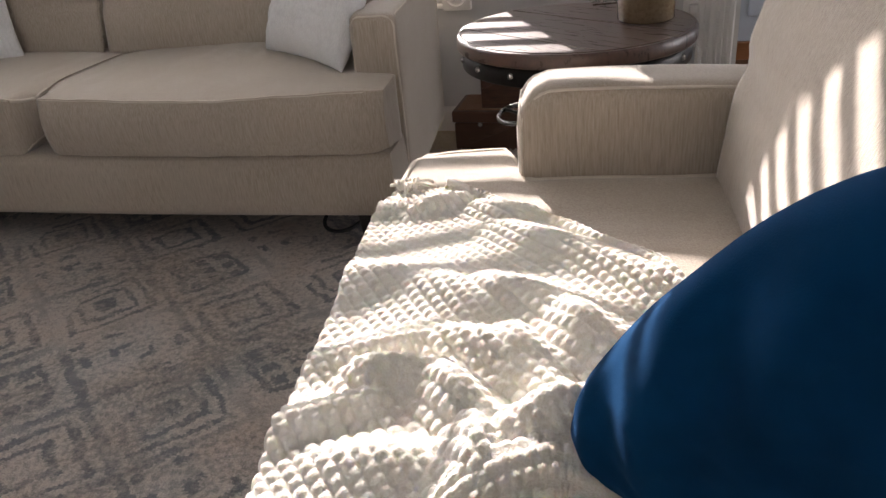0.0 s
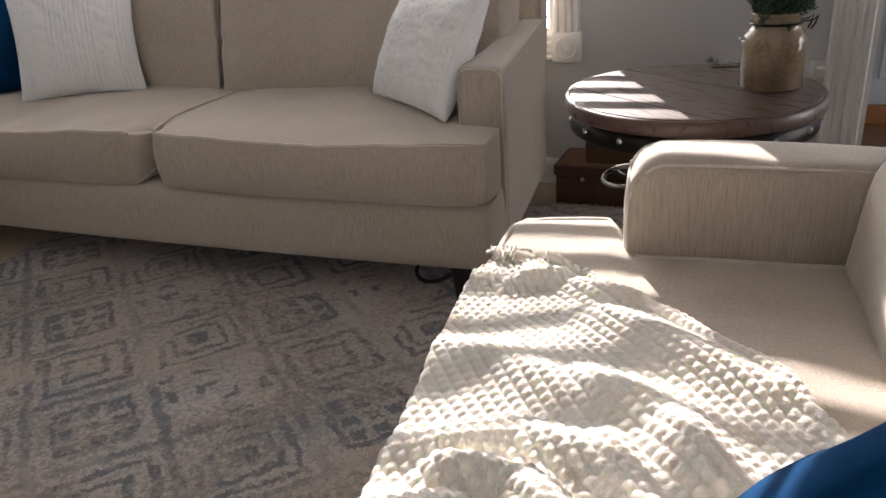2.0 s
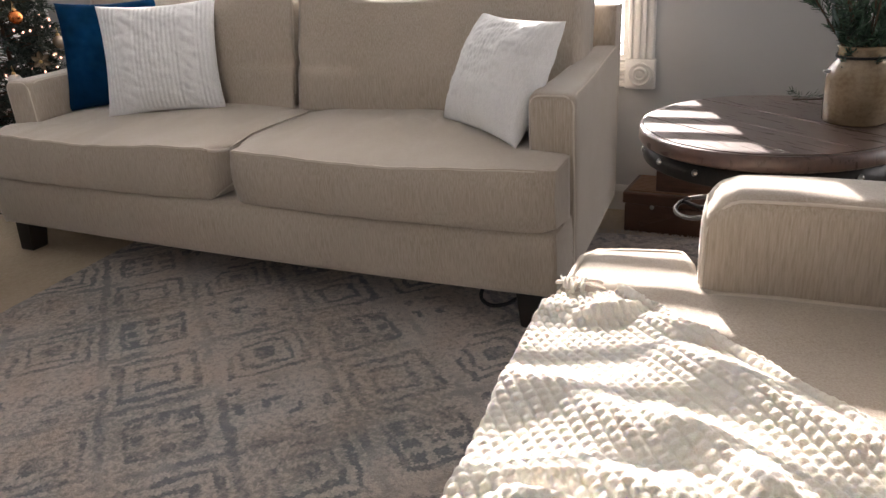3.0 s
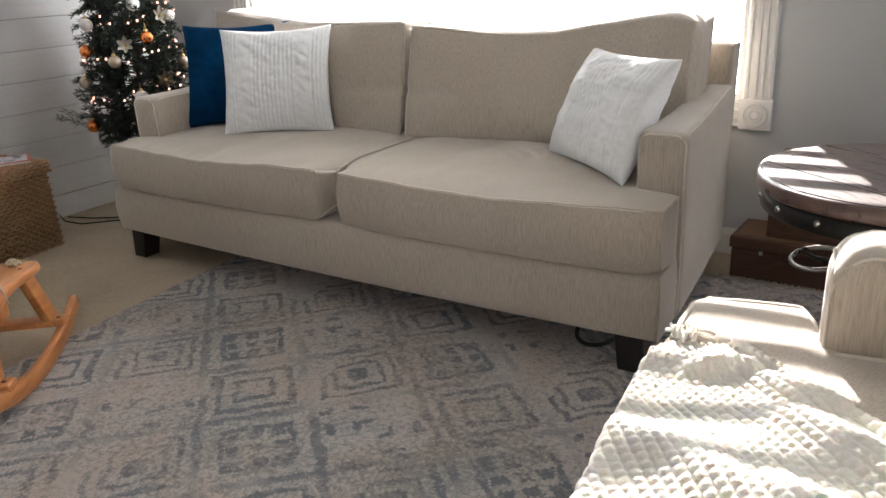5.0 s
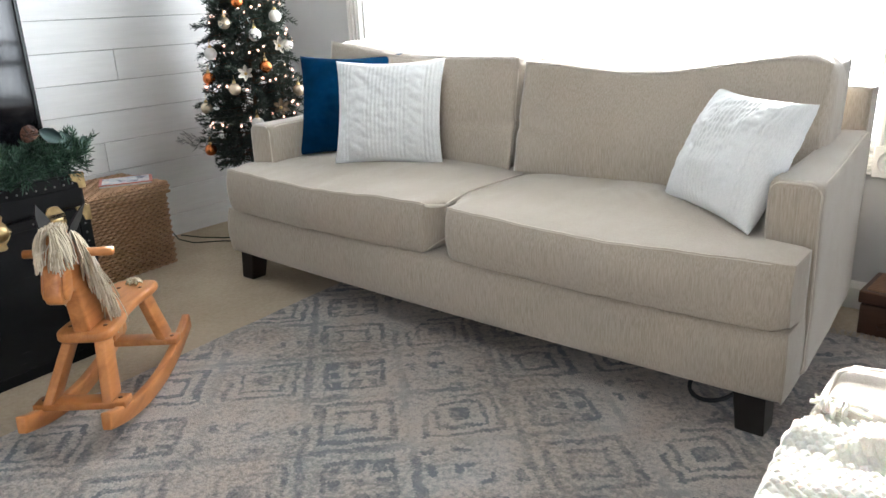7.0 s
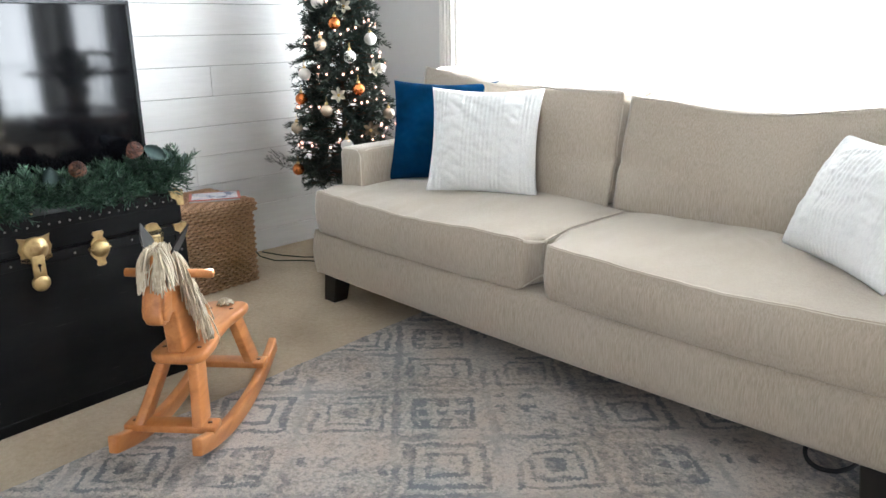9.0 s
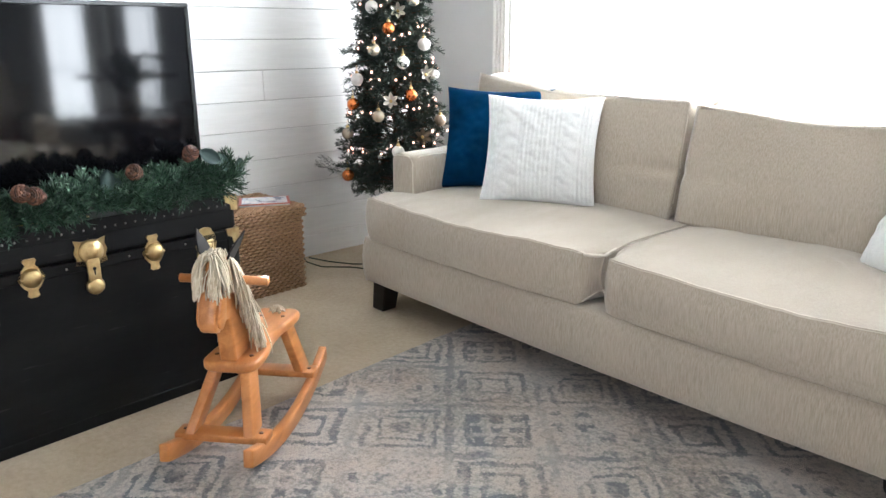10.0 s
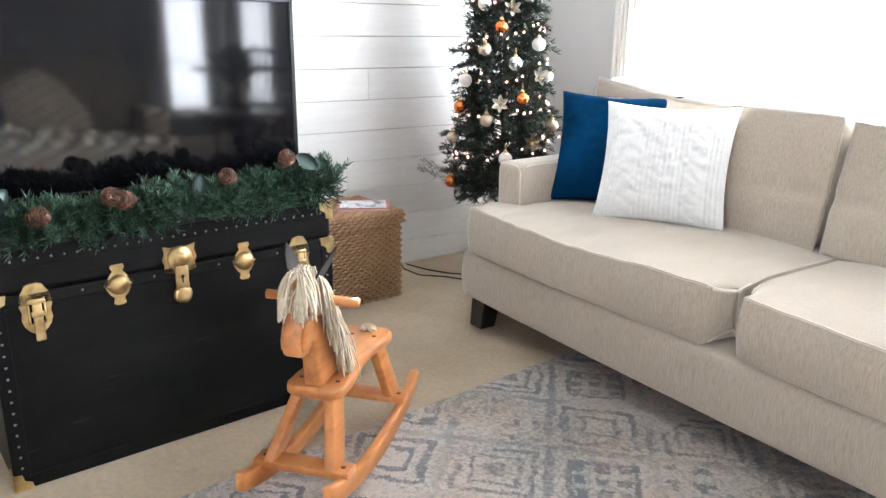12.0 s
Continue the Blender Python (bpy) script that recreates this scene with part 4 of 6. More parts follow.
soup = Soup()
for k in range(96):
    t = (k + rng.random()) / 96
    a = rng.uniform(0.15, math.pi - 0.15) if k % 3 else rng.uniform(-0.35, 0.5)
    main = Vector((rng.uniform(-0.6, 0.6), -math.cos(a) * 0.9, math.sin(a)))
    root = spine(t) + Vector((0, rng.uniform(-0.012, 0.035), rng.uniform(-0.048, 0.012)))
    if t > 0.95:
        main.x = abs(main.x) + 0.2
    for j in range(15):
        d = main.normalized() + Vector((rng.uniform(-0.75, 0.75), rng.uniform(-0.75, 0.6), rng.uniform(-0.55, 0.65)))
        ln = rng.uniform(0.045, 0.088)
        p = root + Vector((rng.uniform(-0.012, 0.012), rng.uniform(-0.01, 0.01), 0))
        if p.z + d.normalized().z * ln < 0.008:
            d.z = 0.12
        soup.sprig(p, d, ln, 30, 0.024, 0.0036, rng, 0.78)
soup.part("needles", NEEDLE, garland, "dense dark green artificial pine needles", "stuff")
part("wire", tube([spine(i / 40) - Vector((0, 0, 0.012)) for i in range(41)], 0.004, 6), TWIG, garland)
leafm = None
for t, dy, dz, n_l in ((0.06, -0.060, 0.012, 3), (0.12, -0.050, 0.030, 2), (0.585, -0.055, 0.010, 2), (0.62, -0.04, 0.030, 2), (0.915, -0.045, 0.030, 2), (0.965, -0.045, 0.005, 2)):
    for k in range(n_l):
        p = spine(t) + Vector((rng.uniform(-0.03, 0.03), dy + rng.uniform(-0.015, 0.01), dz + rng.uniform(-0.02, 0.02)))
        if leafm is None:
            lf = part("leaf", leaf_mesh(0.070, 0.044), EUCA, garland, "dusty blue-green eucalyptus leaf")
            leafm = lf.data
        else:
            lf = new("leaf", leafm)
            lf.parent = garland
            lf["label"] = "dusty blue-green eucalyptus leaf"
        lf.matrix_basis = pose(p.x, p.y, p.z, rng.uniform(45, 85), rng.uniform(-110, 110), rng.uniform(-30, 30))
conem = None
for t, dy, dz, rx, rz in ((0.345, -0.045, 0.040, 70, 10), (0.41, -0.045, 0.022, 75, -60), (0.16, -0.06, 0.015, 80, 60), (0.690, -0.010, 0.050, 60, -50), (0.845, -0.02, 0.062, 45, 20), (0.05, -0.055, 0.03, 70, 90)):
    p = spine(t) + Vector((0, dy, dz))
    if conem is None:
        cn = part("pine_cone", cone_mesh(0.026, 0.054), CONE, garland, "reddish brown pine cone", smooth=False)
        conem = cn.data
    else:
        cn = new("pine_cone", conem)
        cn.parent = garland
        cn["label"] = "reddish brown pine cone"
    cn.matrix_basis = pose(p.x, p.y, p.z, rx, 0, rz)
part("ribbon_cord", tube([(0.10 + 0.36 * t, 0.004 + 0.007 * math.sin(t * 11), 0.008 + 0.010 * abs(math.sin(t * 9))) for t in [i / 30 for i in range(31)]], 0.0022, 6), two_scale("jute_cord", (0.30, 0.22, 0.11), (0.45, 0.34, 0.18), 0.8, 300.0, 20.0), garland)

# ---- wicker box with a lid ----
n = Nodes("seagrass_wicker", rough=0.7)
a, b = n.noise((160.0, 160.0, 300.0), 2), n.noise(14.0, 4)
c = n.ramp(a, [(0.3, (0.20, 0.112, 0.060)), (0.55, (0.43, 0.255, 0.140)), (0.75, (0.60, 0.395, 0.240))])
n.color(n.mix(n.ramp(b, [(0.4, 0.0), (0.75, 0.5)]), c, (0.24, 0.125, 0.058)))
n.bump(a, 0.5, 0.001)
WICKER = n.m
WICKER_IN = two_scale("wicker_core", (0.08, 0.04, 0.018), (0.14, 0.075, 0.035), 0.9, 90.0, 12.0)


def round_rect(x0, x1, y0, y1, r, step):
    pts = []
    for cx, cy, a0 in ((x1 - r, y1 - r, 0), (x0 + r, y1 - r, 90), (x0 + r, y0 + r, 180), (x1 - r, y0 + r, 270)):
        for i in range(4):
            t = radians(a0 + 30 * i)
            pts.append((cx + r * math.cos(t), cy + r * math.sin(t), math.cos(t), math.sin(t)))
    out = []
    for p, q in zip(pts, pts[1:] + pts[:1]):
        k = max(1, int(math.hypot(q[0] - p[0], q[1] - p[1]) / step))
        out += [tuple(p[i] + (q[i] - p[i]) * j / k for i in range(4)) for j in range(k)]
    return out


def woven_wall(x0, x1, y0, y1, z0, z1, rows, r=0.02):
    bm = bmesh.new()
    ring = round_rect(x0, x1, y0, y1, r, 0.006)
    h = (z1 - z0) / rows
    for i in range(rows):
        z = z0 + h * (i + 0.5)
        pts = []
        for j, (x, y, nx_, ny_) in enumerate(ring):
            w = 0.0046 * math.sin(2 * math.pi * j * 0.006 / 0.036 + math.pi * (i % 2))
            l = math.hypot(nx_, ny_) or 1
            pts.append((x + nx_ / l * w, y + ny_ / l * w, z + 0.0010 * nz(x * 30, y * 30, i)))
        add_tube(bm, pts, h * 0.47, 5, True)
    return bm


def woven_top(x0, x1, y0, y1, z, pitch=0.014):
    bm = bmesh.new()
    nx_, ny_ = int((x1 - x0) / pitch), int((y1 - y0) / pitch)
    for axis, cnt in ((0, ny_), (1, nx_)):
        lo, hi = ((x0, x1) if axis == 0 else (y0, y1))
        for i in range(cnt):
            c = (y0 if axis == 0 else x0) + pitch * (i + 0.5)
            m_ = int((hi - lo) / 0.0045)
            pts = []
            for j in range(m_ + 1):
                q = lo + (hi - lo) * j / m_
                dz = 0.0030 * math.cos(math.pi * (q - lo) / pitch * 0.5 + math.pi / 2 * (i % 4)) * (1 if axis == 0 else -1)
                pts.append((q, c, z + dz) if axis == 0 else (c, q, z + dz))
            add_tube(bm, pts, pitch * 0.34, 4)
    return bm


basket = thing("wicker_basket", "brown woven seagrass storage box with a lid", "basket", pose(-0.405, -0.045, 0, 0, 0, 4))
BX0, BX1, BY0, BY1 = -0.355, 0.0, -0.40, 0.0
part("core", box((BX0 + 0.008, BY0 + 0.008, 0.004), (BX1 - 0.008, BY1 - 0.008, 0.335)), WICKER_IN, basket, smooth=False)
part("weave", woven_wall(BX0, BX1, BY0, BY1, 0.0, 0.335, 25), WICKER, basket)
lid = part("lid", box((BX0 - 0.004, BY0 - 0.004, 0.333), (BX1 + 0.004, BY1 + 0.004, 0.374)), WICKER_IN, basket, smooth=False)
part("lid_rim", woven_wall(BX0 - 0.012, BX1 + 0.012, BY0 - 0.012, BY1 + 0.012, 0.328, 0.378, 4), WICKER, lid)
part("lid_top", woven_top(BX0 - 0.008, BX1 + 0.008, BY0 - 0.008, BY1 + 0.008, 0.376), WICKER, lid)

PAPER = two_scale("paper_edge", (0.62, 0.60, 0.56), (0.76, 0.75, 0.72), 0.6, 200.0, 8.0)
mag = thing("picture_book", "thin red-edged picture book lying on the wicker box", "book", pose(-0.505, -0.30, 0.383, 0, 0, 62))
part("pages", box((0.003, 0.003, 0.002), (0.217, 0.157, 0.010)), PAPER, mag, smooth=False)
n = Nodes("book_cover_art", rough=0.35)
a = n.noise(16.0, 3)
n.color(n.ramp(a, [(0.30, (0.12, 0.15, 0.25)), (0.42, (0.62, 0.64, 0.68)), (0.55, (0.78, 0.76, 0.74)), (0.66, (0.45, 0.12, 0.09)), (0.75, (0.72, 0.70, 0.68))], "CONSTANT"))
COVER = n.m
part("cover", box((0, 0, 0.010), (0.220, 0.160, 0.0125)), two_scale("red_cover", (0.42, 0.05, 0.03), (0.55, 0.08, 0.05), 0.35, 100.0, 10.0), mag, smooth=False)
part("picture", box((0.012, 0.010, 0.0125), (0.208, 0.150, 0.0132)), COVER, mag, "printed pale picture", smooth=False)

# ---- rocking horse ----
n = Nodes("honey_pine", rough=0.34)
g = n.noise((30.0, 6.0, 30.0), 4, 0.6, 0.6)
k2 = n.noise(4.0, 3)
c = n.ramp(g, [(0.3, (0.40, 0.145, 0.040)), (0.55, (0.58, 0.235, 0.075)), (0.75, (0.68, 0.31, 0.11))])
n.color(n.mix(n.ramp(k2, [(0.35, 0.0), (0.7, 0.5)]), c, (0.50, 0.19, 0.055)))
n.roughness(g, 0.28, 0.45)
n.bump(g, 0.08, 0.001)
n.set("Coat Weight", 0.15)
PINE = n.m
n = Nodes("mop_yarn", rough=0.95)
n.color(n.ramp(n.island(), [(0.0, (0.50, 0.41, 0.29)), (0.5, (0.66, 0.57, 0.43)), (1.0, (0.76, 0.69, 0.56))]))
MOP = n.m
FELT = two_scale("black_felt", (0.012, 0.010, 0.009), (0.03, 0.026, 0.024), 0.9, 300.0, 20.0)
PLUG = two_scale("dark_wood_plug", (0.09, 0.035, 0.014), (0.16, 0.06, 0.025), 0.5, 120.0, 20.0)

horse = thing("rocking_horse", "small honey-coloured wooden rocking horse with a yarn mane", "rocking horse", pose(0.618, -0.858, 0.0125, 0, 0, -139.5) @ Matrix.Scale(1.05, 4))


def rocker(x):
    """A curved runner, 22 mm thick."""
    pts_lo, pts_hi = [], []
    for i in range(25):
        y = -0.315 + 0.63 * i / 24
        z = 0.030 + y * y * 0.62 - 0.030
        pts_lo.append((y, z))
        pts_hi.append((y * 0.985, z + 0.046))
    return prism(pts_lo + pts_hi[::-1], x - 0.0125, x + 0.0125, "x", 0.005, 2)


for x in (-0.104, 0.104):
    part("rocker", rocker(x), PINE, horse)
for y, nm in ((0.205, "front"), (-0.185, "rear")):
    z = y * y * 0.62 + 0.046
    part("crossbar", box((-0.118, y - 0.026, z), (0.118, y + 0.026, z + 0.020), 0.004, 2), PINE, horse)
    for x in (-0.098, 0.098):
        part("plug", cyl((x, y, z + 0.019), (x, y, z + 0.0215), 0.006, seg=10), PLUG, horse)
for sx in (-1, 1):
    for y, yt in ((0.205, 0.120), (-0.185, -0.165)):
        z0 = y * y * 0.62 + 0.066
        bm = box((-0.013, -0.030, 0), (0.013, 0.030, 1), 0.0, 1)
        for v in bm.verts:
            k = v.co.z
            v.co = Vector((v.co.x + sx * (0.076 - 0.034 * k), v.co.y * (1.1 - 0.1 * k) + y + (yt - y) * k, z0 + (0.226 - z0) * k))
        bmesh.ops.bevel(bm, geom=list(bm.edges), offset=0.004, segments=2, affect="EDGES", profile=0.5)
        part("leg", bm, PINE, horse)
outline = []
for cx, cy, a0, rr in ((0.034, 0.120, 0, 0.040), (-0.034, 0.120, 90, 0.040), (-0.034, -0.215, 180, 0.033), (0.034, -0.215, 270, 0.033)):
    for i in range(6):
        t = radians(a0 + 90 * i / 5)
        x = cx + rr * math.cos(t)
        outline.append((x, cy + rr * math.sin(t)))
seat_pts = []
for p, q in zip(outline, outline[1:] + outline[:1]):
    kk = max(1, int(math.hypot(q[0] - p[0], q[1] - p[1]) / 0.02))
    for j in range(kk):
        x, y = p[0] + (q[0] - p[0]) * j / kk, p[1] + (q[1] - p[1]) * j / kk
        seat_pts.append((x * (0.80 + 0.20 * smooth(0.02, 0.14, abs(y + 0.06))), y))
bm = prism(seat_pts, 0.224, 0.252, "z")
es = [e for e in bm.edges if abs(e.verts[0].co.z - e.verts[1].co.z) < 1e-5]
bmesh.ops.bevel(bm, geom=es, offset=0.010, segments=3, affect="EDGES", profile=0.5)
part("seat", bm, PINE, horse)
for x, y in ((-0.046, 0.105), (0.046, 0.105), (-0.032, -0.175), (0.032, -0.175)):
    part("plug", cyl((x, y, 0.251), (x, y, 0.2535), 0.006, seg=10), PLUG, horse)
# neck and head from one outline, with a cheek on each side
head = [(0.036, 0.250), (0.144, 0.250), (0.150, 0.300), (0.160, 0.372), (0.180, 0.376), (0.204, 0.362), (0.224, 0.358), (0.240, 0.368), (0.245, 0.388), (0.236, 0.425),
        (0.218, 0.480), (0.196, 0.520), (0.166, 0.540), (0.138, 0.534), (0.106, 0.500), (0.078, 0.420), (0.052, 0.320)]
part("head", prism(head, -0.022, 0.022, "x", 0.007, 3), PINE, horse)
for sx in (-1, 1):
    a, b = (0.021, 0.029) if sx > 0 else (-0.029, -0.021)
    part("cheek", prism([(0.192, 0.384), (0.218, 0.366), (0.234, 0.376), (0.236, 0.400), (0.220, 0.444), (0.200, 0.470), (0.183, 0.430)], a, b, "x", 0.0035, 2), PINE, horse)
    m = Matrix.Translation((sx * 0.029, 0.203, 0.458)) @ pose(0, 0, 0, 0, sx * 90)
    part("eye", lathe([(0.006, 0.0), (0.005, 0.002), (0, 0.003)], 10, m), FELT, horse, "small black eye")
    bm = bmesh.new()
    ear = [(0.0, 0.0), (0.030, 0.004), (0.034, 0.024), (0.022, 0.048), (0.004, 0.068), (-0.004, 0.030)]
    me_ = prism([(p * 1.55 + 0.118, q * 1.15 + 0.530) for p, q in ear], sx * 0.022, sx * 0.026, "x")
    bmesh.ops.rotate(me_, verts=me_.verts, cent=(0, 0.15, 0.52), matrix=Matrix.Rotation(radians(sx * 27), 3, "Y"))
    part("ear", me_, FELT, horse, "black felt ear", smooth=False)
part("handlebar", cyl((-0.112, 0.128, 0.462), (0.112, 0.128, 0.462), 0.0112, seg=16), PINE, horse)
part("mouth", tube([(0.0292, 0.236, 0.384), (0.0295, 0.224, 0.379), (0.0295, 0.212, 0.384), (0.0292, 0.203, 0.396)], 0.0012, 5), FELT, horse)


def face_y(z):
    """How far forward the horse's face stands at a height."""
    return 0.245 - 0.30 * max(0.0, z - 0.385) ** 1.02 - 1.6 * max(0.0, z - 0.49) ** 1.1


def yarn(count, root, flow, length, seed, r=0.0021, front=False):
    rng = random.Random(seed)
    bm = bmesh.new()
    for i in range(count):
        p, side = root(rng)
        d = flow(rng, side)
        pts = []
        ln = length * rng.uniform(0.75, 1.1)
        v = Vector(d)
        for k in range(8):
            pts.append(Vector(p))
            v = (v + Vector((rng.uniform(-0.12, 0.12), rng.uniform(-0.12, 0.12), -0.42))).normalized()
            p = Vector(p) + v * ln / 7
            if front and p.y < face_y(p.z) + 0.008 and abs(p.x) < 0.028:
                p.y = face_y(p.z) + 0.008 + rng.uniform(0, 0.008)
            elif not front and abs(p.x) < 0.026:
                p.x = math.copysign(0.026 + rng.uniform(0, 0.006), side)
        add_tube(bm, pts, r, 4)
    return bm


def fore_root(rng):
    s = rng.choice((-1, 1))
    return (s * rng.uniform(0.0, 0.020), 0.185 + rng.uniform(-0.04, 0.020), 0.540 + rng.uniform(-0.008, 0.008)), s


part("forelock", yarn(240, fore_root, lambda rng, s: (s * rng.uniform(0.08, 0.52), rng.uniform(0.15, 0.5), rng.uniform(-0.2, 0.1)), 0.094, 5, 0.0023, True), MOP, horse, "cream yarn forelock")


def mane_root(rng):
    t = rng.random()
    s = -1 if rng.random() < 0.85 else 1
    return (s * rng.uniform(0.0, 0.014), 0.150 - 0.105 * t, 0.536 - 0.195 * t), s


part("mane", yarn(330, mane_root, lambda rng, s: (s * rng.uniform(0.15, 0.5), rng.uniform(-0.45, 0.0), rng.uniform(-0.3, 0.1)), 0.135, 8), MOP, horse, "cream yarn mane")


def tail_root(rng):
    a, b = rng.uniform(0, 6.28), rng.uniform(0, 1)
    return (0.012 * math.cos(a), -0.215 + 0.012 * math.sin(a), 0.300 + 0.02 * b), 1 if math.cos(a) > 0 else -1


rngt = random.Random(2)
bm = bmesh.new()
for i in range(90):
    a, b = rngt.uniform(0, 6.28), rngt.uniform(0.1, 1.2)
    d = Vector((math.cos(a) * math.sin(b), math.sin(a) * math.sin(b), math.cos(b)))
    p = Vector((0, -0.205, 0.254))
    add_tube(bm, [p, p + d * 0.012, p + d * 0.022 + Vector((0, -0.004, -0.004)), p + d * 0.026 + Vector((0, -0.010, -0.012))], 0.0022, 4)
part("tail", bm, MOP, horse, "short cream yarn tail")


# ---- round side table ----
n = Nodes("dark_plank_wood", rough=0.30)
g = n.noise((10.0, 120.0, 40.0), 4, 0.6)
p = n.random()
c = n.ramp(g, [(0.3, (0.040, 0.017, 0.011)), (0.6, (0.115, 0.050, 0.031)), (0.8, (0.17, 0.082, 0.052))])
n.color(n.mix(n.math("MULTIPLY", p, 0.7), c, (0.055, 0.026, 0.018)))
n.roughness(g, 0.18, 0.42)
n.bump(g, 0.05, 0.0008)
n.set("Coat Weight", 1.0)
n.set("Coat IOR", 1.6)
n.set("Coat Roughness", 0.50)
PLANK = n.m
IRON = two_scale("blackened_iron", (0.020, 0.019, 0.018), (0.050, 0.047, 0.045), 0.38, 120.0, 9.0, 0.25, metal=0.8)
STEEL = two_scale("worn_steel", (0.32, 0.31, 0.30), (0.55, 0.54, 0.52), 0.28, 120.0, 12.0, metal=1.0)

TC, TR, TZ = (2.730, 0.055), 0.277, 0.605
table = thing("side_table", "round dark plank side table with a bolted iron band", "table", pose(TC[0], TC[1], 0, 0, 0, -38))
planks = 5
for i in range(planks):
    a, b = -TR + 2 * TR * i / planks + 0.0006, -TR + 2 * TR * (i + 1) / planks - 0.0006
    a, b = max(a, -TR * 0.999), min(b, TR * 0.999)
    ys = [a + (b - a) * k / 10 for k in range(11)]
    rr = TR - 0.004
    half = [(math.sqrt(max(rr * rr - y * y, 0.0)), y) for y in ys]
    poly = [q for q in half] + [(-x, y) for x, y in reversed(half)]
    poly = [q for k, q in enumerate(poly) if k == 0 or math.hypot(q[0] - poly[k - 1][0], q[1] - poly[k - 1][1]) > 1e-4]
    part("plank", prism(poly, TZ - 0.030, TZ + (0.0006 if i % 2 else 0.0), "z", 0.0012, 1), PLANK, table, smooth=False)
part("rim", lathe([(TR - 0.006, TZ - 0.034), (TR + 0.006, TZ - 0.034), (TR + 0.008, TZ - 0.030), (TR + 0.008, TZ - 0.008), (TR + 0.004, TZ - 0.002), (TR - 0.004, TZ - 0.0015), (TR - 0.006, TZ - 0.034)], 72), PLANK, table)
part("band", lathe([(TR - 0.018, TZ - 0.078), (TR - 0.004, TZ - 0.078), (TR - 0.003, TZ - 0.076), (TR - 0.003, TZ - 0.034), (TR - 0.018, TZ - 0.034)], 72), IRON, table, "curved dark iron apron band")
bolt = None
for i in range(16):
    a = 2 * math.pi * (i + 0.5) / 16
    m = pose((TR - 0.003) * math.cos(a), (TR - 0.003) * math.sin(a), TZ - 0.055, 0, 90, 0)
    m = Matrix.Translation(((TR - 0.003) * math.cos(a), (TR - 0.003) * math.sin(a), TZ - 0.055)) @ Matrix.Rotation(a, 4, "Z") @ pose(0, 0, 0, 0, 90)
    if bolt is None:
        bolt = ob = part("bolt", lathe([(0.0075, 0.0), (0.0070, 0.003), (0.004, 0.0055), (0, 0.006)], 10), STEEL, table)
    else:
        ob = new("bolt", bolt.data)
        ob.parent = table
    ob.matrix_basis = m
for i in range(3):
    a = 2 * math.pi * i / 3 + 2.75
    ca, sa = math.cos(a), math.sin(a)
    pts = [(0.215 * ca, 0.215 * sa, 0.004), (0.150 * ca, 0.150 * sa, 0.05), (0.085 * ca, 0.085 * sa, 0.16), (0.060 * ca, 0.060 * sa, 0.30), (0.085 * ca, 0.085 * sa, 0.44), (0.150 * ca, 0.150 * sa, 0.528)]
    part("leg", tube(pts, 0.013, 8), IRON, table)
    m = pose(0.215 * ca, 0.215 * sa, 0.0)
    part("foot", lathe([(0.024, 0.0), (0.024, 0.010), (0.014, 0.018), (0, 0.018)], 16, m), IRON, table)
part("column", lathe([(0.0, 0.16), (0.022, 0.16), (0.026, 0.20), (0.020, 0.24), (0.020, 0.48), (0.045, 0.52), (0.12, 0.53), (0.0, 0.532)], 24), IRON, table)
ring = []
for i in range(28):
    t = 2 * math.pi * i / 28
    ring.append((-0.135 + 0.058 * math.cos(t), -0.06 + 0.058 * math.sin(t), 0.375 + 0.010 * math.sin(t)))
crank = part("crank_wheel", tube(ring, 0.006, 8, True), STEEL, table, "bright steel crank ring")
part("spoke", tube([(-0.193, -0.06, 0.375), (-0.077, -0.06, 0.375)], 0.005, 8), IRON, crank)
part("axle", tube([(-0.135, -0.06, 0.375), (-0.06, -0.03, 0.375), (-0.015, 0.0, 0.375)], 0.007, 8), IRON, crank)

# ---- crock with greenery on the table ----
n = Nodes("salt_glaze", rough=0.22)
a, b = n.noise(90.0, 3), n.noise((5.0, 5.0, 12.0), 4)
c = n.mix(n.ramp(b, [(0.35, 0.0), (0.7, 1.0)]), (0.22, 0.155, 0.088), (0.34, 0.265, 0.175))
n.color(n.mix(0.2, c, n.ramp(a, [(0.35, (0.17, 0.10, 0.05)), (0.6, (0.48, 0.38, 0.24))])))
n.set("Coat Weight", 0.4)
n.bump(a, 0.08, 0.001)
GLAZE = n.m
VX, VY = 2.895, 0.085
crock = thing("crock", "glazed tan stoneware crock with a wire handle, holding greenery", "crock", pose(VX, VY, TZ + 0.001, 0, 0, 20) @ Matrix.Diagonal((0.95, 0.95, 0.80, 1.0)))
part("jar", lathe([(0, 0.0), (0.066, 0.0), (0.070, 0.005), (0.071, 0.120), (0.068, 0.140), (0.058, 0.155), (0.053, 0.162), (0.052, 0.192), (0.055, 0.196), (0.055, 0.202), (0.048, 0.202), (0.046, 0.165), (0.060, 0.13), (0.060, 0.03), (0, 0.03)], 48), GLAZE, crock)
part("band", lathe([(0.0545, 0.170), (0.0560, 0.170), (0.0560, 0.177), (0.0545, 0.177), (0.0545, 0.170)], 40), IRON, crock, "thin rusty wire collar")
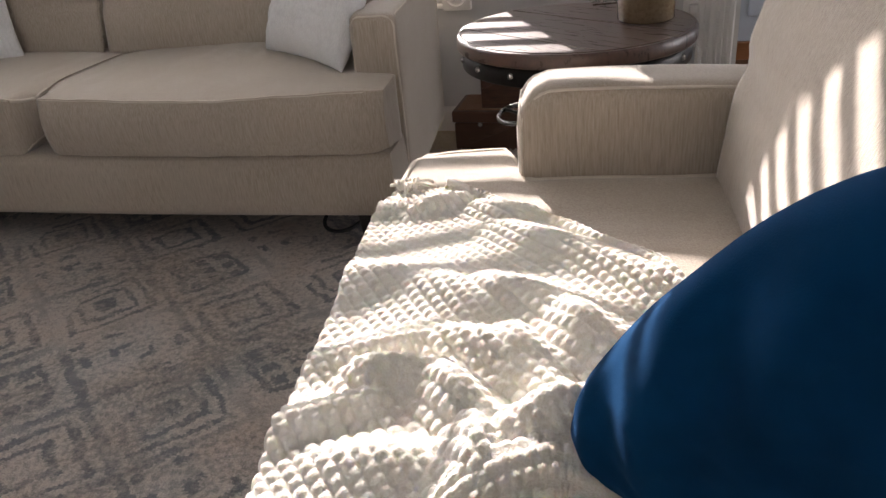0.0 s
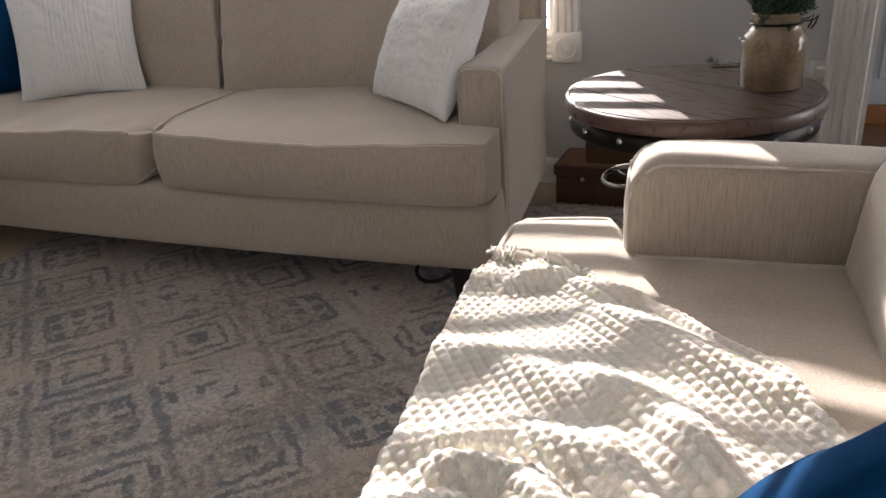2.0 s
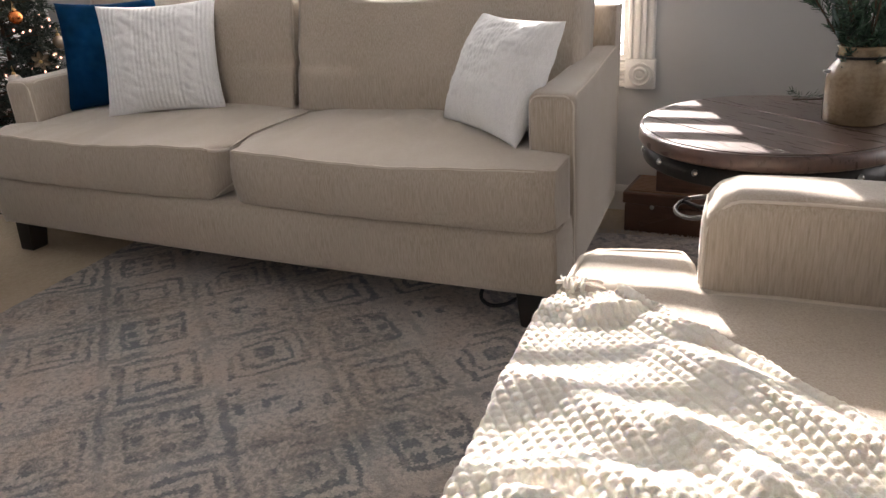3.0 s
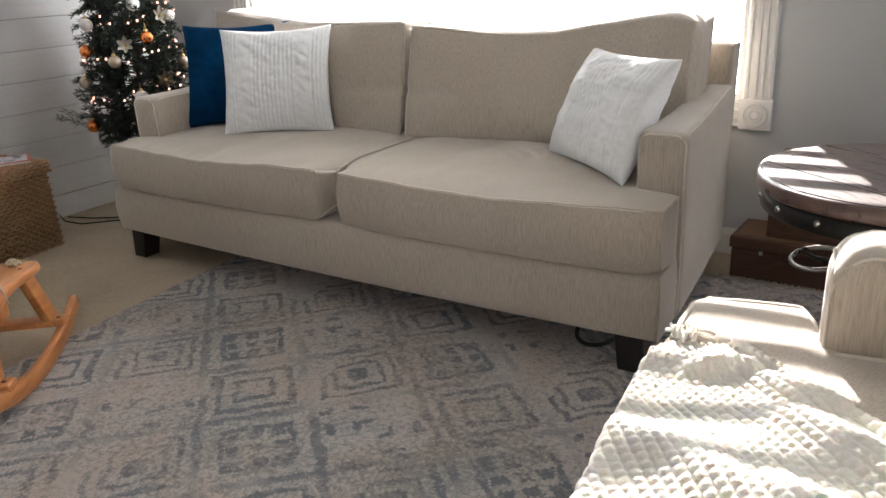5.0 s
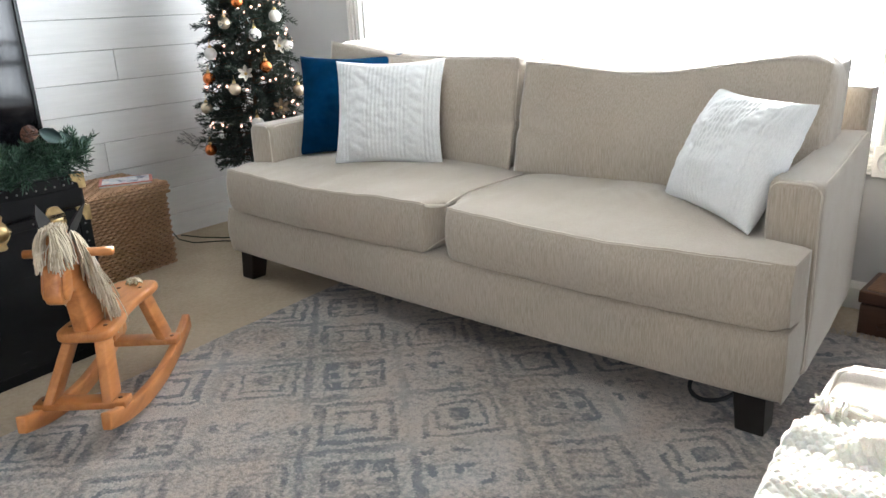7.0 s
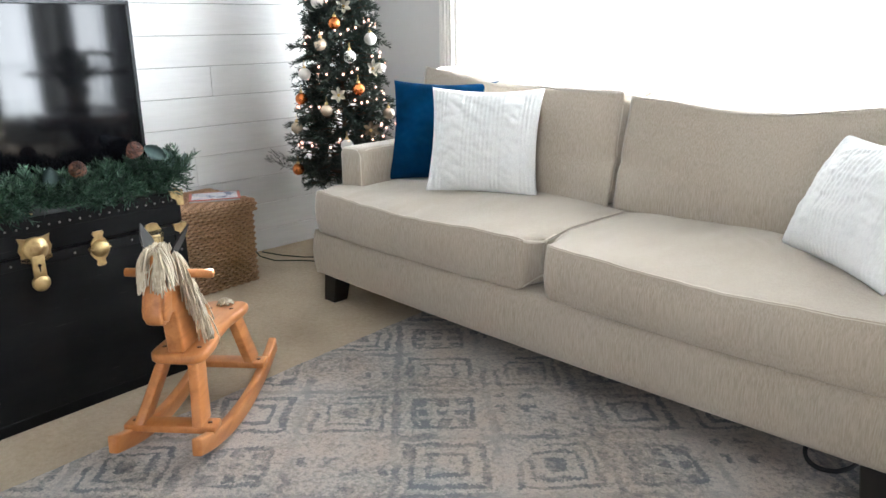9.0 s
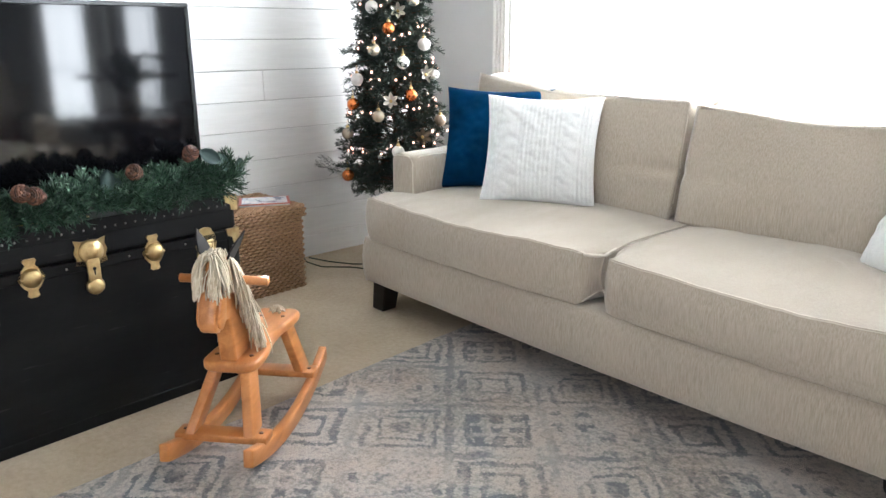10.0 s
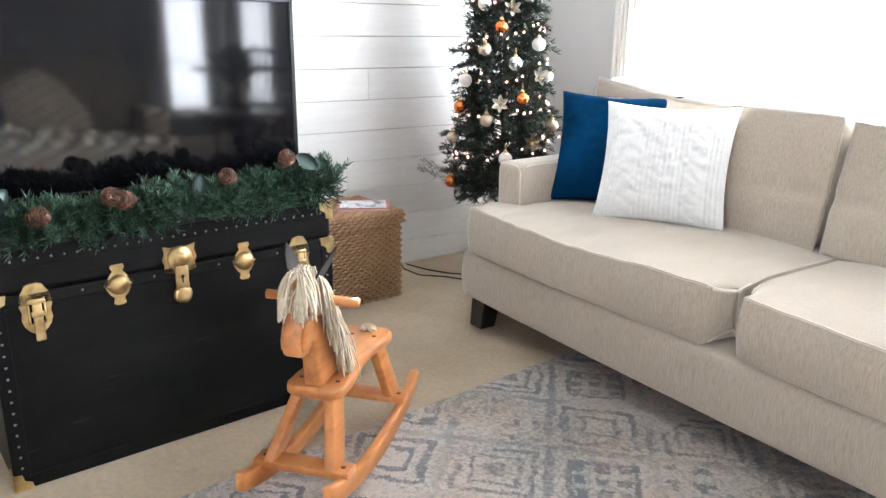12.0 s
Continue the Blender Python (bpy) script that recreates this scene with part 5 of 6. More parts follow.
for s in (-1, 1):
    pts = [(0.056, s * 0.004, 0.173), (0.078, s * 0.006, 0.176), (0.088, s * 0.004, 0.186), (0.084, s * 0.002, 0.166), (0.076, 0.0, 0.150)]
    part("clamp", tube([(x * 1.0, y + (0.008 if s > 0 else -0.008), z) for x, y, z in pts], 0.0022, 6), IRON, crock)
part("lug", cyl((-0.0665, 0, 0.135), (-0.080, 0, 0.137), 0.006, 0.004, 10), STEEL, crock)

rng = random.Random(33)
sprays = thing("greenery", "pine and eucalyptus sprays standing in the stoneware crock", "plant", pose(VX, VY, TZ + 0.045))
soup = Soup()
bm = bmesh.new()
for k in range(22):
    a = k * 2.4 + rng.uniform(-0.3, 0.3)
    tilt = rng.uniform(0.15, 0.95)
    h = rng.uniform(0.20, 0.34)
    tip = Vector((math.cos(a) * math.sin(tilt) * h * 0.75, math.sin(a) * math.sin(tilt) * h * 0.75, 0.06 + h * math.cos(tilt * 0.8)))
    base = Vector((math.cos(a) * 0.02, math.sin(a) * 0.02, -0.02))
    mid = Vector((math.cos(a) * 0.032, math.sin(a) * 0.032, 0.10))
    pts = [base, mid] + [mid + (tip - mid) * t for t in (0.35, 0.7, 1.0)]
    add_tube(bm, pts, 0.0022, 5)
    for j in range(11):
        t = rng.uniform(-0.25, 1.0)
        p = mid + (tip - mid) * t
        d = (tip - mid).normalized() + Vector((rng.uniform(-0.8, 0.8), rng.uniform(-0.8, 0.8), rng.uniform(-0.3, 0.5)))
        soup.sprig(p, d, rng.uniform(0.035, 0.06), 28, 0.022, 0.0032, rng, 0.75)
soup.part("needles", NEEDLE, sprays, "dark green pine needles", "stuff")
part("stems", bm, TWIG, sprays)
for k in range(16):
    a, h = rng.uniform(0, 6.28), rng.uniform(0.13, 0.30)
    r_ = rng.uniform(0.03, 0.08)
    lf = new("leaf", leafm)
    lf.parent = sprays
    lf["label"] = "dusty blue-green eucalyptus leaf"
    lf.matrix_basis = pose(r_ * math.cos(a), r_ * math.sin(a), h, rng.uniform(20, 80), rng.uniform(-40, 40), math.degrees(a) - 90)
sprig = thing("pine_sprig", "small dark pine sprig lying on the table behind the crock", "plant", pose(2.815, 0.235, TZ + 0.004))
soup = Soup()
soup.sprig(Vector((-0.03, 0, 0.012)), Vector((1, 0.1, 0.1)), 0.07, 40, 0.022, 0.0018, rng, droop=0.0)
soup.sprig(Vector((-0.03, 0, 0.012)), Vector((-0.6, 0.3, 0.3)), 0.03, 26, 0.020, 0.0018, rng, droop=0.0)
soup.part("needles", NEEDLE, sprig)
part("stem", tube([(-0.05, 0, 0.006), (0.0, 0, 0.008), (0.06, 0.006, 0.012)], 0.002, 5), TWIG, sprig)

# ---- stacked picnic hampers under the window ----
n = Nodes("stained_hamper_wood", rough=0.42)
g = n.noise((14.0, 90.0, 110.0), 4)
n.color(n.mix(n.random(), n.ramp(g, [(0.3, (0.048, 0.021, 0.013)), (0.7, (0.150, 0.068, 0.041))]), (0.105, 0.048, 0.029)))
n.bump(g, 0.25, 0.001)
HAMPER = n.m
HAMPER_SLAT = two_scale("pale_hamper_slat", (0.20, 0.105, 0.060), (0.34, 0.19, 0.115), 0.45, (14.0, 90.0, 110.0), 8.0)


def hamper(label, w, d, h, m, slat_top):
    t = thing("picnic_hamper", label, "hamper", m, "stacked hampers")
    part("body", box((0, 0, 0), (w, d, h - 0.045), 0.006, 2), HAMPER, t, smooth=False)
    l = part("lid", box((-0.006, -0.006, h - 0.042), (w + 0.006, d + 0.006, h), 0.005, 2), HAMPER, t, smooth=False)
    if slat_top:
        k, y = None, 0.012
        while y < d - 0.012:
            if k is None:
                k = ob = part("slat", box((0.012, 0, 0), (w - 0.012, 0.0085, 0.006), 0.0015, 1), HAMPER_SLAT, l, smooth=False)
            else:
                ob = new("slat", k.data)
                ob.parent = l
            ob.matrix_basis = Matrix.Translation((0, y, h))
            y += 0.0155
    for x in (0.10, w - 0.10):
        m2 = Matrix.Translation((x, -0.006, h - 0.048)) @ pose(0, 0, 0, 90)
        part("rivet", lathe([(0.008, 0), (0.007, 0.004), (0, 0.006)], 12, m2), STEEL, t)
    part("handle", box((-0.085, -0.004, -0.010), (0.085, 0.0, 0.010), 0.002, 1, pose(w * 0.30, -0.008, h * 0.47, 0, -22, 0)), HAMPER, t, "flat wooden swing handle", smooth=False)
    return t


hamper("reddish brown picnic hamper with a slatted lid, standing on the carpet", 0.46, 0.205, 0.150, pose(2.240, 0.812, 0, 0, 0, -3), True)
hamper("smaller dark brown hamper stacked on a slatted hamper", 0.34, 0.185, 0.265, pose(2.345, 0.822, 0.1555, 0, 0, -3), False)

# wall outlet with two small plugs
outlet = thing("wall_outlet", "white wall outlet with a plug in it", "outlet", pose(3.045, Y1 - 0.006, 0.36))
part("cover_plate", box((0, 0, 0), (0.070, 0.006, 0.115), 0.002, 1), TRIM_PAINT, outlet, smooth=False)
part("plug", box((0.020, -0.030, 0.065), (0.050, 0.0, 0.095), 0.004, 2), TRIM_PAINT, outlet, smooth=False)
part("night_light", box((0.026, -0.016, 0.022), (0.044, 0.0, 0.040), 0.004, 2), two_scale("red_plastic", (0.35, 0.02, 0.02), (0.45, 0.04, 0.03), 0.4, 90.0, 9.0), outlet, "red plug-in piece", smooth=False)

# ---- slim tree with ornaments and lights ----
n = Nodes("dark_tree_needles", rough=0.7)
n.color(n.ramp(n.island(), [(0.0, (0.009, 0.017, 0.013)), (0.6, (0.022, 0.038, 0.028)), (1.0, (0.065, 0.088, 0.068))]))
TREE_NEEDLE = n.m
TX, TY = -0.365, 0.455
rng = random.Random(50)
tree = thing("pine_tree", "slim artificial pine tree hung with ornaments and warm lights", "tree", pose(TX, TY, 0))
part("trunk", tube([(0, 0, 0.0), (0.004, 0.0, 0.5), (0.0, 0.003, 1.2), (0, 0, 1.98)], 0.013, 10, False, lambda t: 1.0 - 0.6 * t), TWIG, tree)
for i in range(3):
    a = 2.1 * i + 0.4
    part("foot", tube([(0.0, 0.0, 0.06), (0.10 * math.cos(a), 0.10 * math.sin(a), 0.03), (0.17 * math.cos(a), 0.17 * math.sin(a), 0.006)], 0.006, 6), IRON, tree)


def tree_r(z):
    return 0.212 * (1 - smooth(0.35, 2.15, z) ** 1.0) + 0.03


soup = Soup()
bm = bmesh.new()
for k in range(420):
    z = 0.44 + 1.52 * (k / 420) ** 1.05
    a = k * 2.39996 + rng.uniform(-0.3, 0.3)
    r_ = tree_r(z) * rng.uniform(0.72, 1.06)
    out = Vector((math.cos(a), math.sin(a), 0))
    tip = out * r_ + Vector((0, 0, z - 0.035 + rng.uniform(-0.03, 0.03)))
    root = Vector((0, 0, z - 0.05)) + out * 0.01
    add_tube(bm, [root, root + (tip - root) * 0.5 + Vector((0, 0, 0.008)), tip], 0.0024, 4)
    for j in range(7):
        t = 0.35 + 0.65 * j / 6
        p = root + (tip - root) * t
        d = out * rng.uniform(0.3, 1.0) + Vector((rng.uniform(-0.7, 0.7), rng.uniform(-0.7, 0.7), rng.uniform(-0.35, 0.55)))
        soup.sprig(p, d, rng.uniform(0.040, 0.068), 26, 0.026, 0.0044, rng, 0.85)
for a, ln in ((3.6, 0.36), (4.1, 0.33)):
    out = Vector((math.cos(a), math.sin(a), 0))
    for j in range(9):
        p = out * (0.12 + (ln - 0.12) * j / 8) + Vector((0, 0, 0.43 + 0.01 * j))
        soup.sprig(p, out + Vector((rng.uniform(-0.5, 0.5), rng.uniform(-0.5, 0.5), 0.2)), 0.05, 18, 0.028, 0.0024, rng)
part("branch_stuff", bm, TWIG, tree)["kind"] = "stuff"
soup.part("needles", TREE_NEEDLE, tree, "dark green artificial needles", "stuff")

n = Nodes("warm_bulb", (1.0, 0.8, 0.55), 0.3)
n.set("Emission Color", (1.0, 0.47, 0.34, 1))
n.set("Emission Strength", 1.3)
BULB = n.m
WIRE = two_scale("green_wire", (0.010, 0.022, 0.012), (0.02, 0.035, 0.02), 0.6, 90.0, 9.0)
lights = thing("string_lights", "string of small warm lights wound round the tree", "lights", pose(TX, TY, 0))
pts, bulbs = [], []
for k in range(300):
    z = 0.47 + 1.45 * k / 300
    a = k * 0.19
    r_ = tree_r(z) * (0.86 + 0.12 * math.sin(k * 1.7))
    pts.append((r_ * math.cos(a), r_ * math.sin(a), z + 0.012 * math.sin(k * 0.9)))
part("wire", tube(pts, 0.0016, 4), WIRE, lights)
bulb = None
for k in range(300):
    if k % 4 == 3:
        continue
    x, y, z = pts[k]
    s = 1.06 + rng.uniform(-0.05, 0.12)
    if bulb is None:
        bulb = ob = part("bulb", lathe([(0, -0.004), (0.0034, -0.002), (0.0044, 0.001), (0.0032, 0.005), (0, 0.007)], 8), BULB, lights, "small glowing warm bulb")
    else:
        ob = new("bulb", bulb.data)
        ob.parent = lights
    ob.matrix_basis = Matrix.Translation((x * s, y * s, z + rng.uniform(-0.02, 0.02)))
part("lead", tube([(0.05, -0.02, 0.46), (0.02, -0.05, 0.25), (-0.02, -0.06, 0.05), (-0.08, -0.08, 0.006), (-0.16, -0.16, 0.005), (-0.27, -0.22, 0.005), (-0.40, -0.26, 0.006)], 0.0032, 6), WIRE, lights)
part("lead", tube([(0.22, -0.02, 0.006), (0.02, -0.12, 0.006), (-0.12, -0.20, 0.006), (-0.22, -0.30, 0.006), (-0.34, -0.31, 0.006), (-0.42, -0.29, 0.02)], 0.0032, 6), WIRE, lights)


def ornament_mat(name, color, rough, metal):
    n = Nodes(name, color, rough, metal)
    a = n.noise(50.0, 3)
    n.color(n.ramp(a, [(0.3, tuple(c_ * 0.8 for c_ in color)), (0.7, color)]))
    n.bump(a, 0.1, 0.001)
    return n.m


COPPER = ornament_mat("copper_ball", (0.80, 0.25, 0.07), 0.22, 0.8)
PEARL = ornament_mat("pearl_ball", (0.78, 0.75, 0.70), 0.28, 0.0)
CHAMP = ornament_mat("champagne_ball", (0.66, 0.55, 0.42), 0.25, 0.6)
GOLDCAP = ornament_mat("gold_cap", (0.70, 0.50, 0.22), 0.3, 1.0)
PETAL = two_scale("cream_petal", (0.66, 0.60, 0.50), (0.80, 0.76, 0.68), 0.7, 120.0, 20.0)
kinds = {"copper": (COPPER, "shiny copper-orange ball ornament on the tree"), "pearl": (PEARL, "pearly white ball ornament on the tree"), "champagne": (CHAMP, "champagne-coloured ball ornament on the tree")}
made = {}


def ornament(kind, p, r=0.028):
    mat, label = kinds[kind]
    m = pose(*p)
    if kind not in made:
        o = thing("ball_ornament", label, "ornament", m, "tree ornaments")
        prof = [(r * math.sin(math.pi * i / 14), -r * math.cos(math.pi * i / 14)) for i in range(15)]
        part("ball", lathe(prof, 22), mat, o)
        part("cap", lathe([(0.0, r + 0.008), (0.006, r + 0.008), (0.008, r + 0.003), (0.0085, r - 0.004), (0, r - 0.006)], 12), GOLDCAP, o)
        part("loop", tube([(0.0, 0, r + 0.006), (0.005, 0, r + 0.014), (0.0, 0, r + 0.034), (-0.005, 0, r + 0.014), (0.0, 0, r + 0.006)], 0.0009, 4), GOLDCAP, o)
        made[kind] = o
        return o
    return copy_thing(made[kind], m)


def on_tree(a_deg, z, out=1.0):
    r_ = tree_r(z) * out
    return (TX + r_ * math.cos(radians(a_deg)), TY + r_ * math.sin(radians(a_deg)), z)


FACE = -37.0          # the side that faces the room
for kind, da, z in (("copper", 20, 0.845), ("copper", -62, 0.80), ("copper", -66, 0.475), ("copper", -8, 1.13), ("copper", 10, 1.42), ("pearl", 52, 1.06), ("pearl", -58, 0.91), ("pearl", 2, 0.60),
                    ("pearl", 12, 0.985), ("pearl", -40, 1.22), ("pearl", 30, 1.33), ("champagne", -20, 0.755), ("champagne", -72, 0.665), ("champagne", -30, 1.04), ("champagne", 40, 1.25), ("pearl", 66, 0.93), ("champagne", 70, 0.72)):
    ornament(kind, on_tree(FACE + da, z, 1.02))


def flower(p, yaw, r, mat, label):
    f = thing("flower_ornament", label, "ornament", Matrix.Translation(p) @ pose(0, 0, 0, 0, 0, yaw) @ pose(0, 0, 0, 75))
    pm = None
    for i in range(6):
        if pm is None:
            ob = part("petal", leaf_mesh(r, r * 0.5, 0.35), mat, f)
            pm = ob.data
        else:
            ob = new("petal", pm)
            ob.parent = f
        ob.matrix_basis = pose(0, 0, 0, 18, 0, 60 * i)
    part("heart", lathe([(0.008, 0), (0.007, 0.006), (0, 0.009)], 10), GOLDCAP, f)


flower(on_tree(FACE + 44, 0.93, 1.05), FACE + 90 + 30, 0.045, PETAL, "cream silk flower ornament on the tree")
flower(on_tree(FACE + 30, 0.66, 1.05), FACE + 90 + 10, 0.045, CHAMP, "champagne glitter flower ornament on the tree")
flower(on_tree(FACE - 5, 0.82, 1.02), FACE + 90 - 10, 0.040, PETAL, "small cream silk flower ornament on the tree")
flower(on_tree(FACE + 8, 1.20, 1.02), FACE + 90, 0.040, PETAL, "small cream silk flower ornament on the tree")

# strap loop of a case stored under the sofa
case2 = thing("storage_case", "dark soft storage case with a strap, pushed under the sofa", "case", pose(1.75, 0.14, 0.013))
FABRIC = two_scale("black_webbing", (0.012, 0.012, 0.013), (0.03, 0.03, 0.032), 0.8, 250.0, 12.0)
part("body", box((0, 0.10, 0.0), (0.30, 0.5, 0.07), 0.02, 3), FABRIC, case2)
pts = [(0.275 - 0.065 * math.cos(math.pi * k / 20), 0.06 - 0.125 * math.sin(math.pi * k / 20) ** 0.7, 0.022 - 0.012 * math.sin(math.pi * k / 20)) for k in range(21)]
part("strap", tube(pts, 0.006, 6), FABRIC, case2)

# ---- knitted throw over the armchair ----
n = Nodes("cream_chenille_yarn", rough=0.95)
a, b = n.noise(420.0, 2), n.noise(7.0, 3)
n.color(n.mix(n.ramp(b, [(0.35, 0.0), (0.7, 0.6)]), n.ramp(a, [(0.3, (0.72, 0.67, 0.57)), (0.7, (0.88, 0.85, 0.78))]), (0.84, 0.81, 0.74)))
n.bump(a, 0.6, 0.002)
n.set("Sheen Weight", 0.3)
n.set("Subsurface Weight", 0.15)
n.set("Subsurface Radius", (0.01, 0.006, 0.003))
n.set("Subsurface Scale", 0.6)
THROW = n.m

CHAIR = pose(2.460, -0.435, 0, 0, 0, -84.5)


def seat_top(x, y):
    """Height of the armchair's seat under a point of its plan; it falls away over the front edge."""
    u, v = (x - 0.725) / 0.725, (y - 0.354) / 0.366
    z = 0.475 + 0.030 * max(0, 1 - u * u) * max(0, 1 - v * v) - 0.016 * (1 - abs(u)) * max(0.0, -v)
    return z


def seg_d(p, a, b):
    ax, ay, bx, by = *a, *b
    dx, dy = bx - ax, by - ay
    t = max(0, min(1, ((p[0] - ax) * dx + (p[1] - ay) * dy) / (dx * dx + dy * dy)))
    return math.hypot(p[0] - ax - t * dx, p[1] - ay - t * dy), t


# fold lines in the chair's plan (across its width, into its depth): start, end, height, width
FOLDS = (((0.743, 0.040), (0.773, 0.128), 0.034, 0.026), ((0.773, 0.128), (0.855, 0.180), 0.046, 0.028), ((0.855, 0.180), (0.95, 0.190), 0.050, 0.032),
         ((0.585, 0.169), (0.665, 0.267), 0.026, 0.034), ((0.665, 0.267), (0.760, 0.310), 0.034, 0.034), ((0.709, -0.02), (0.690, 0.112), 0.022, 0.026), ((0.690, 0.112), (0.735, 0.200), 0.024, 0.030),
         ((0.711, 0.203), (0.842, 0.263), 0.026, 0.028), ((0.802, 0.060), (0.830, -0.03), 0.024, 0.028), ((0.503, -0.03), (0.537, 0.059), 0.018, 0.036), ((0.537, 0.059), (0.610, 0.150), 0.020, 0.036),
         ((0.424, 0.174), (0.591, 0.370), 0.020, 0.030), ((0.320, 0.035), (0.300, 0.110), 0.024, 0.020), ((0.330, 0.140), (0.390, 0.210), 0.018, 0.020), ((0.890, 0.215), (0.880, 0.300), 0.070, 0.040),
         ((0.880, 0.300), (0.930, 0.500), 0.045, 0.050), ((0.880, 0.020), (0.890, 0.110), 0.016, 0.030))


def throw_edge(t):
    """Depth at which the throw's back edge runs, along the chair's width."""
    pts = ((0.20, 0.06), (0.287, 0.135), (0.345, 0.19), (0.39, 0.25), (0.48, 0.325), (0.565, 0.405), (0.70, 0.45), (0.85, 0.47), (1.1, 0.50))
    for (x0, y0), (x1, y1) in zip(pts, pts[1:]):
        if t <= x1:
            return y0 + (y1 - y0) * (t - x0) / (x1 - x0)
    return pts[-1][1]


throw = thing("throw_blanket", "chunky cream waffle-knit throw lying rumpled over the armchair seat", "blanket", CHAIR)
CELL = 0.0215
NU, NV = 330, 270
LX0, LX1 = 0.228, 0.962
base, stitch = [], []
for i in range(NU + 1):
    col, row = [], []
    for j in range(NV + 1):
        u, v = i / NU, j / NV
        x = LX0 + (LX1 - LX0) * u + (0.010 * nz(j * 0.05, 8.0) if i == NU else 0.0)
        y1 = throw_edge(x) + 0.010 * nz(x * 14, 2.0)
        front = -0.150 + 0.015 * math.sin(x * 13) + 0.130 * (1 - smooth(0.23, 0.42, x))
        y = front + (y1 - front) * v
        # cloth coordinates for the knit, in metres, running on the bias
        s, t = x - 0.10 * v, y + 0.12 * u
        s, t = s + 0.012 * nz(x * 5, y * 5, 7.0), t + 0.012 * nz(x * 5, y * 5, 9.0)
        z = seat_top(x, max(y, 0.0)) + 0.012
        drop = max(0.0, -0.036 - y)
        if drop > 0:
            z -= drop * 1.9
            y = -0.036 - 0.026 * (1 - math.exp(-drop * 45))
        f = 0.0
        for a, b, h, w in FOLDS:
            d, k = seg_d((x, y), a, b)
            f = max(f, h * math.exp(-(d / w) ** 2) * (0.6 + 0.4 * math.sin(math.pi * (0.1 + 0.8 * k))))
        f += 0.007 * nz(x * 7, y * 7, 1.0) + 0.002 * nz(x * 17, y * 17, 4.0)
        fade = smooth(0.0, 0.05, v) * smooth(0.0, 0.06, 1 - v) * 0.75 + 0.25
        z += max(f, -0.004) * fade + 0.012 * smooth(0.93, 0.985, v) * (1 - smooth(0.985, 1.0, v)) - 0.010 * smooth(0.985, 1.0, u)
        col.append(Vector((x, y, z)))
        # staggered plump stitches with hollows between
        p, q = (s + t) / CELL, (s - t) / CELL
        rowk = math.floor(q)
        bob = abs(math.sin(math.pi * q)) ** 0.40 * (0.30 + 0.70 * abs(math.sin(math.pi * (p + 0.5 * (rowk % 2)))) ** 0.50)
        row.append(0.0062 * (bob - 0.6) + 0.0010 * nz(x * 260, y * 260, 3.0))
    base.append(col)
    stitch.append(row)
bm = bmesh.new()
grid = []
for i in range(NU + 1):
    col = []
    for j in range(NV + 1):
        across = base[min(i + 2, NU)][j] - base[max(i - 2, 0)][j]
        along = base[i][min(j + 2, NV)] - base[i][max(j - 2, 0)]
        col.append(bm.verts.new(base[i][j] + across.cross(along).normalized() * stitch[i][j]))
    grid.append(col)
for i in range(NU):
    for j in range(NV):
        bm.faces.new((grid[i][j], grid[i + 1][j], grid[i + 1][j + 1], grid[i][j + 1]))
cloth = part("knit", bm, THROW, throw)
mod = cloth.modifiers.new("thickness", "SOLIDIFY")
mod.thickness, mod.offset = 0.007, -1
rng = random.Random(12)
bm = bmesh.new()
for k in range(14):
    x, y = 0.222 + rng.uniform(-0.012, 0.01), rng.uniform(-0.025, 0.025)
    z = seat_top(x, max(y, 0)) + 0.016
    a = rng.uniform(2.0, 4.6)
    pts = [(x + 0.012, y, z)]
    for j in range(5):
        pts.append((x + math.cos(a) * 0.010 * j, y + math.sin(a) * 0.009 * j + 0.002 * math.sin(j * 2.1), z + 0.008 - 0.0035 * j + 0.004 * rng.random()))
    add_tube(bm, pts, 0.0026, 6)
part("tassel", bm, THROW, throw, "loose cream yarn ends")

# the rolled hem of the throw, bunched at its near end and running under the blue cushion
HEM = ((0.962, 0.125, 0.470), (0.950, 0.165, 0.492), (0.930, 0.215, 0.505), (0.922, 0.265, 0.508), (0.940, 0.312, 0.498), (0.962, 0.370, 0.488), (0.968, 0.450, 0.486), (0.972, 0.540, 0.486))


def along_hem(t):
    k = min(int(t * (len(HEM) - 1)), len(HEM) - 2)
    f = t * (len(HEM) - 1) - k
    p = [Vector(HEM[max(0, min(len(HEM) - 1, k + i))]) for i in (-1, 0, 1, 2)]
    return 0.5 * ((2 * p[1]) + (p[2] - p[0]) * f + (2 * p[0] - 5 * p[1] + 4 * p[2] - p[3]) * f * f + (3 * p[1] - p[0] - 3 * p[2] + p[3]) * f ** 3)


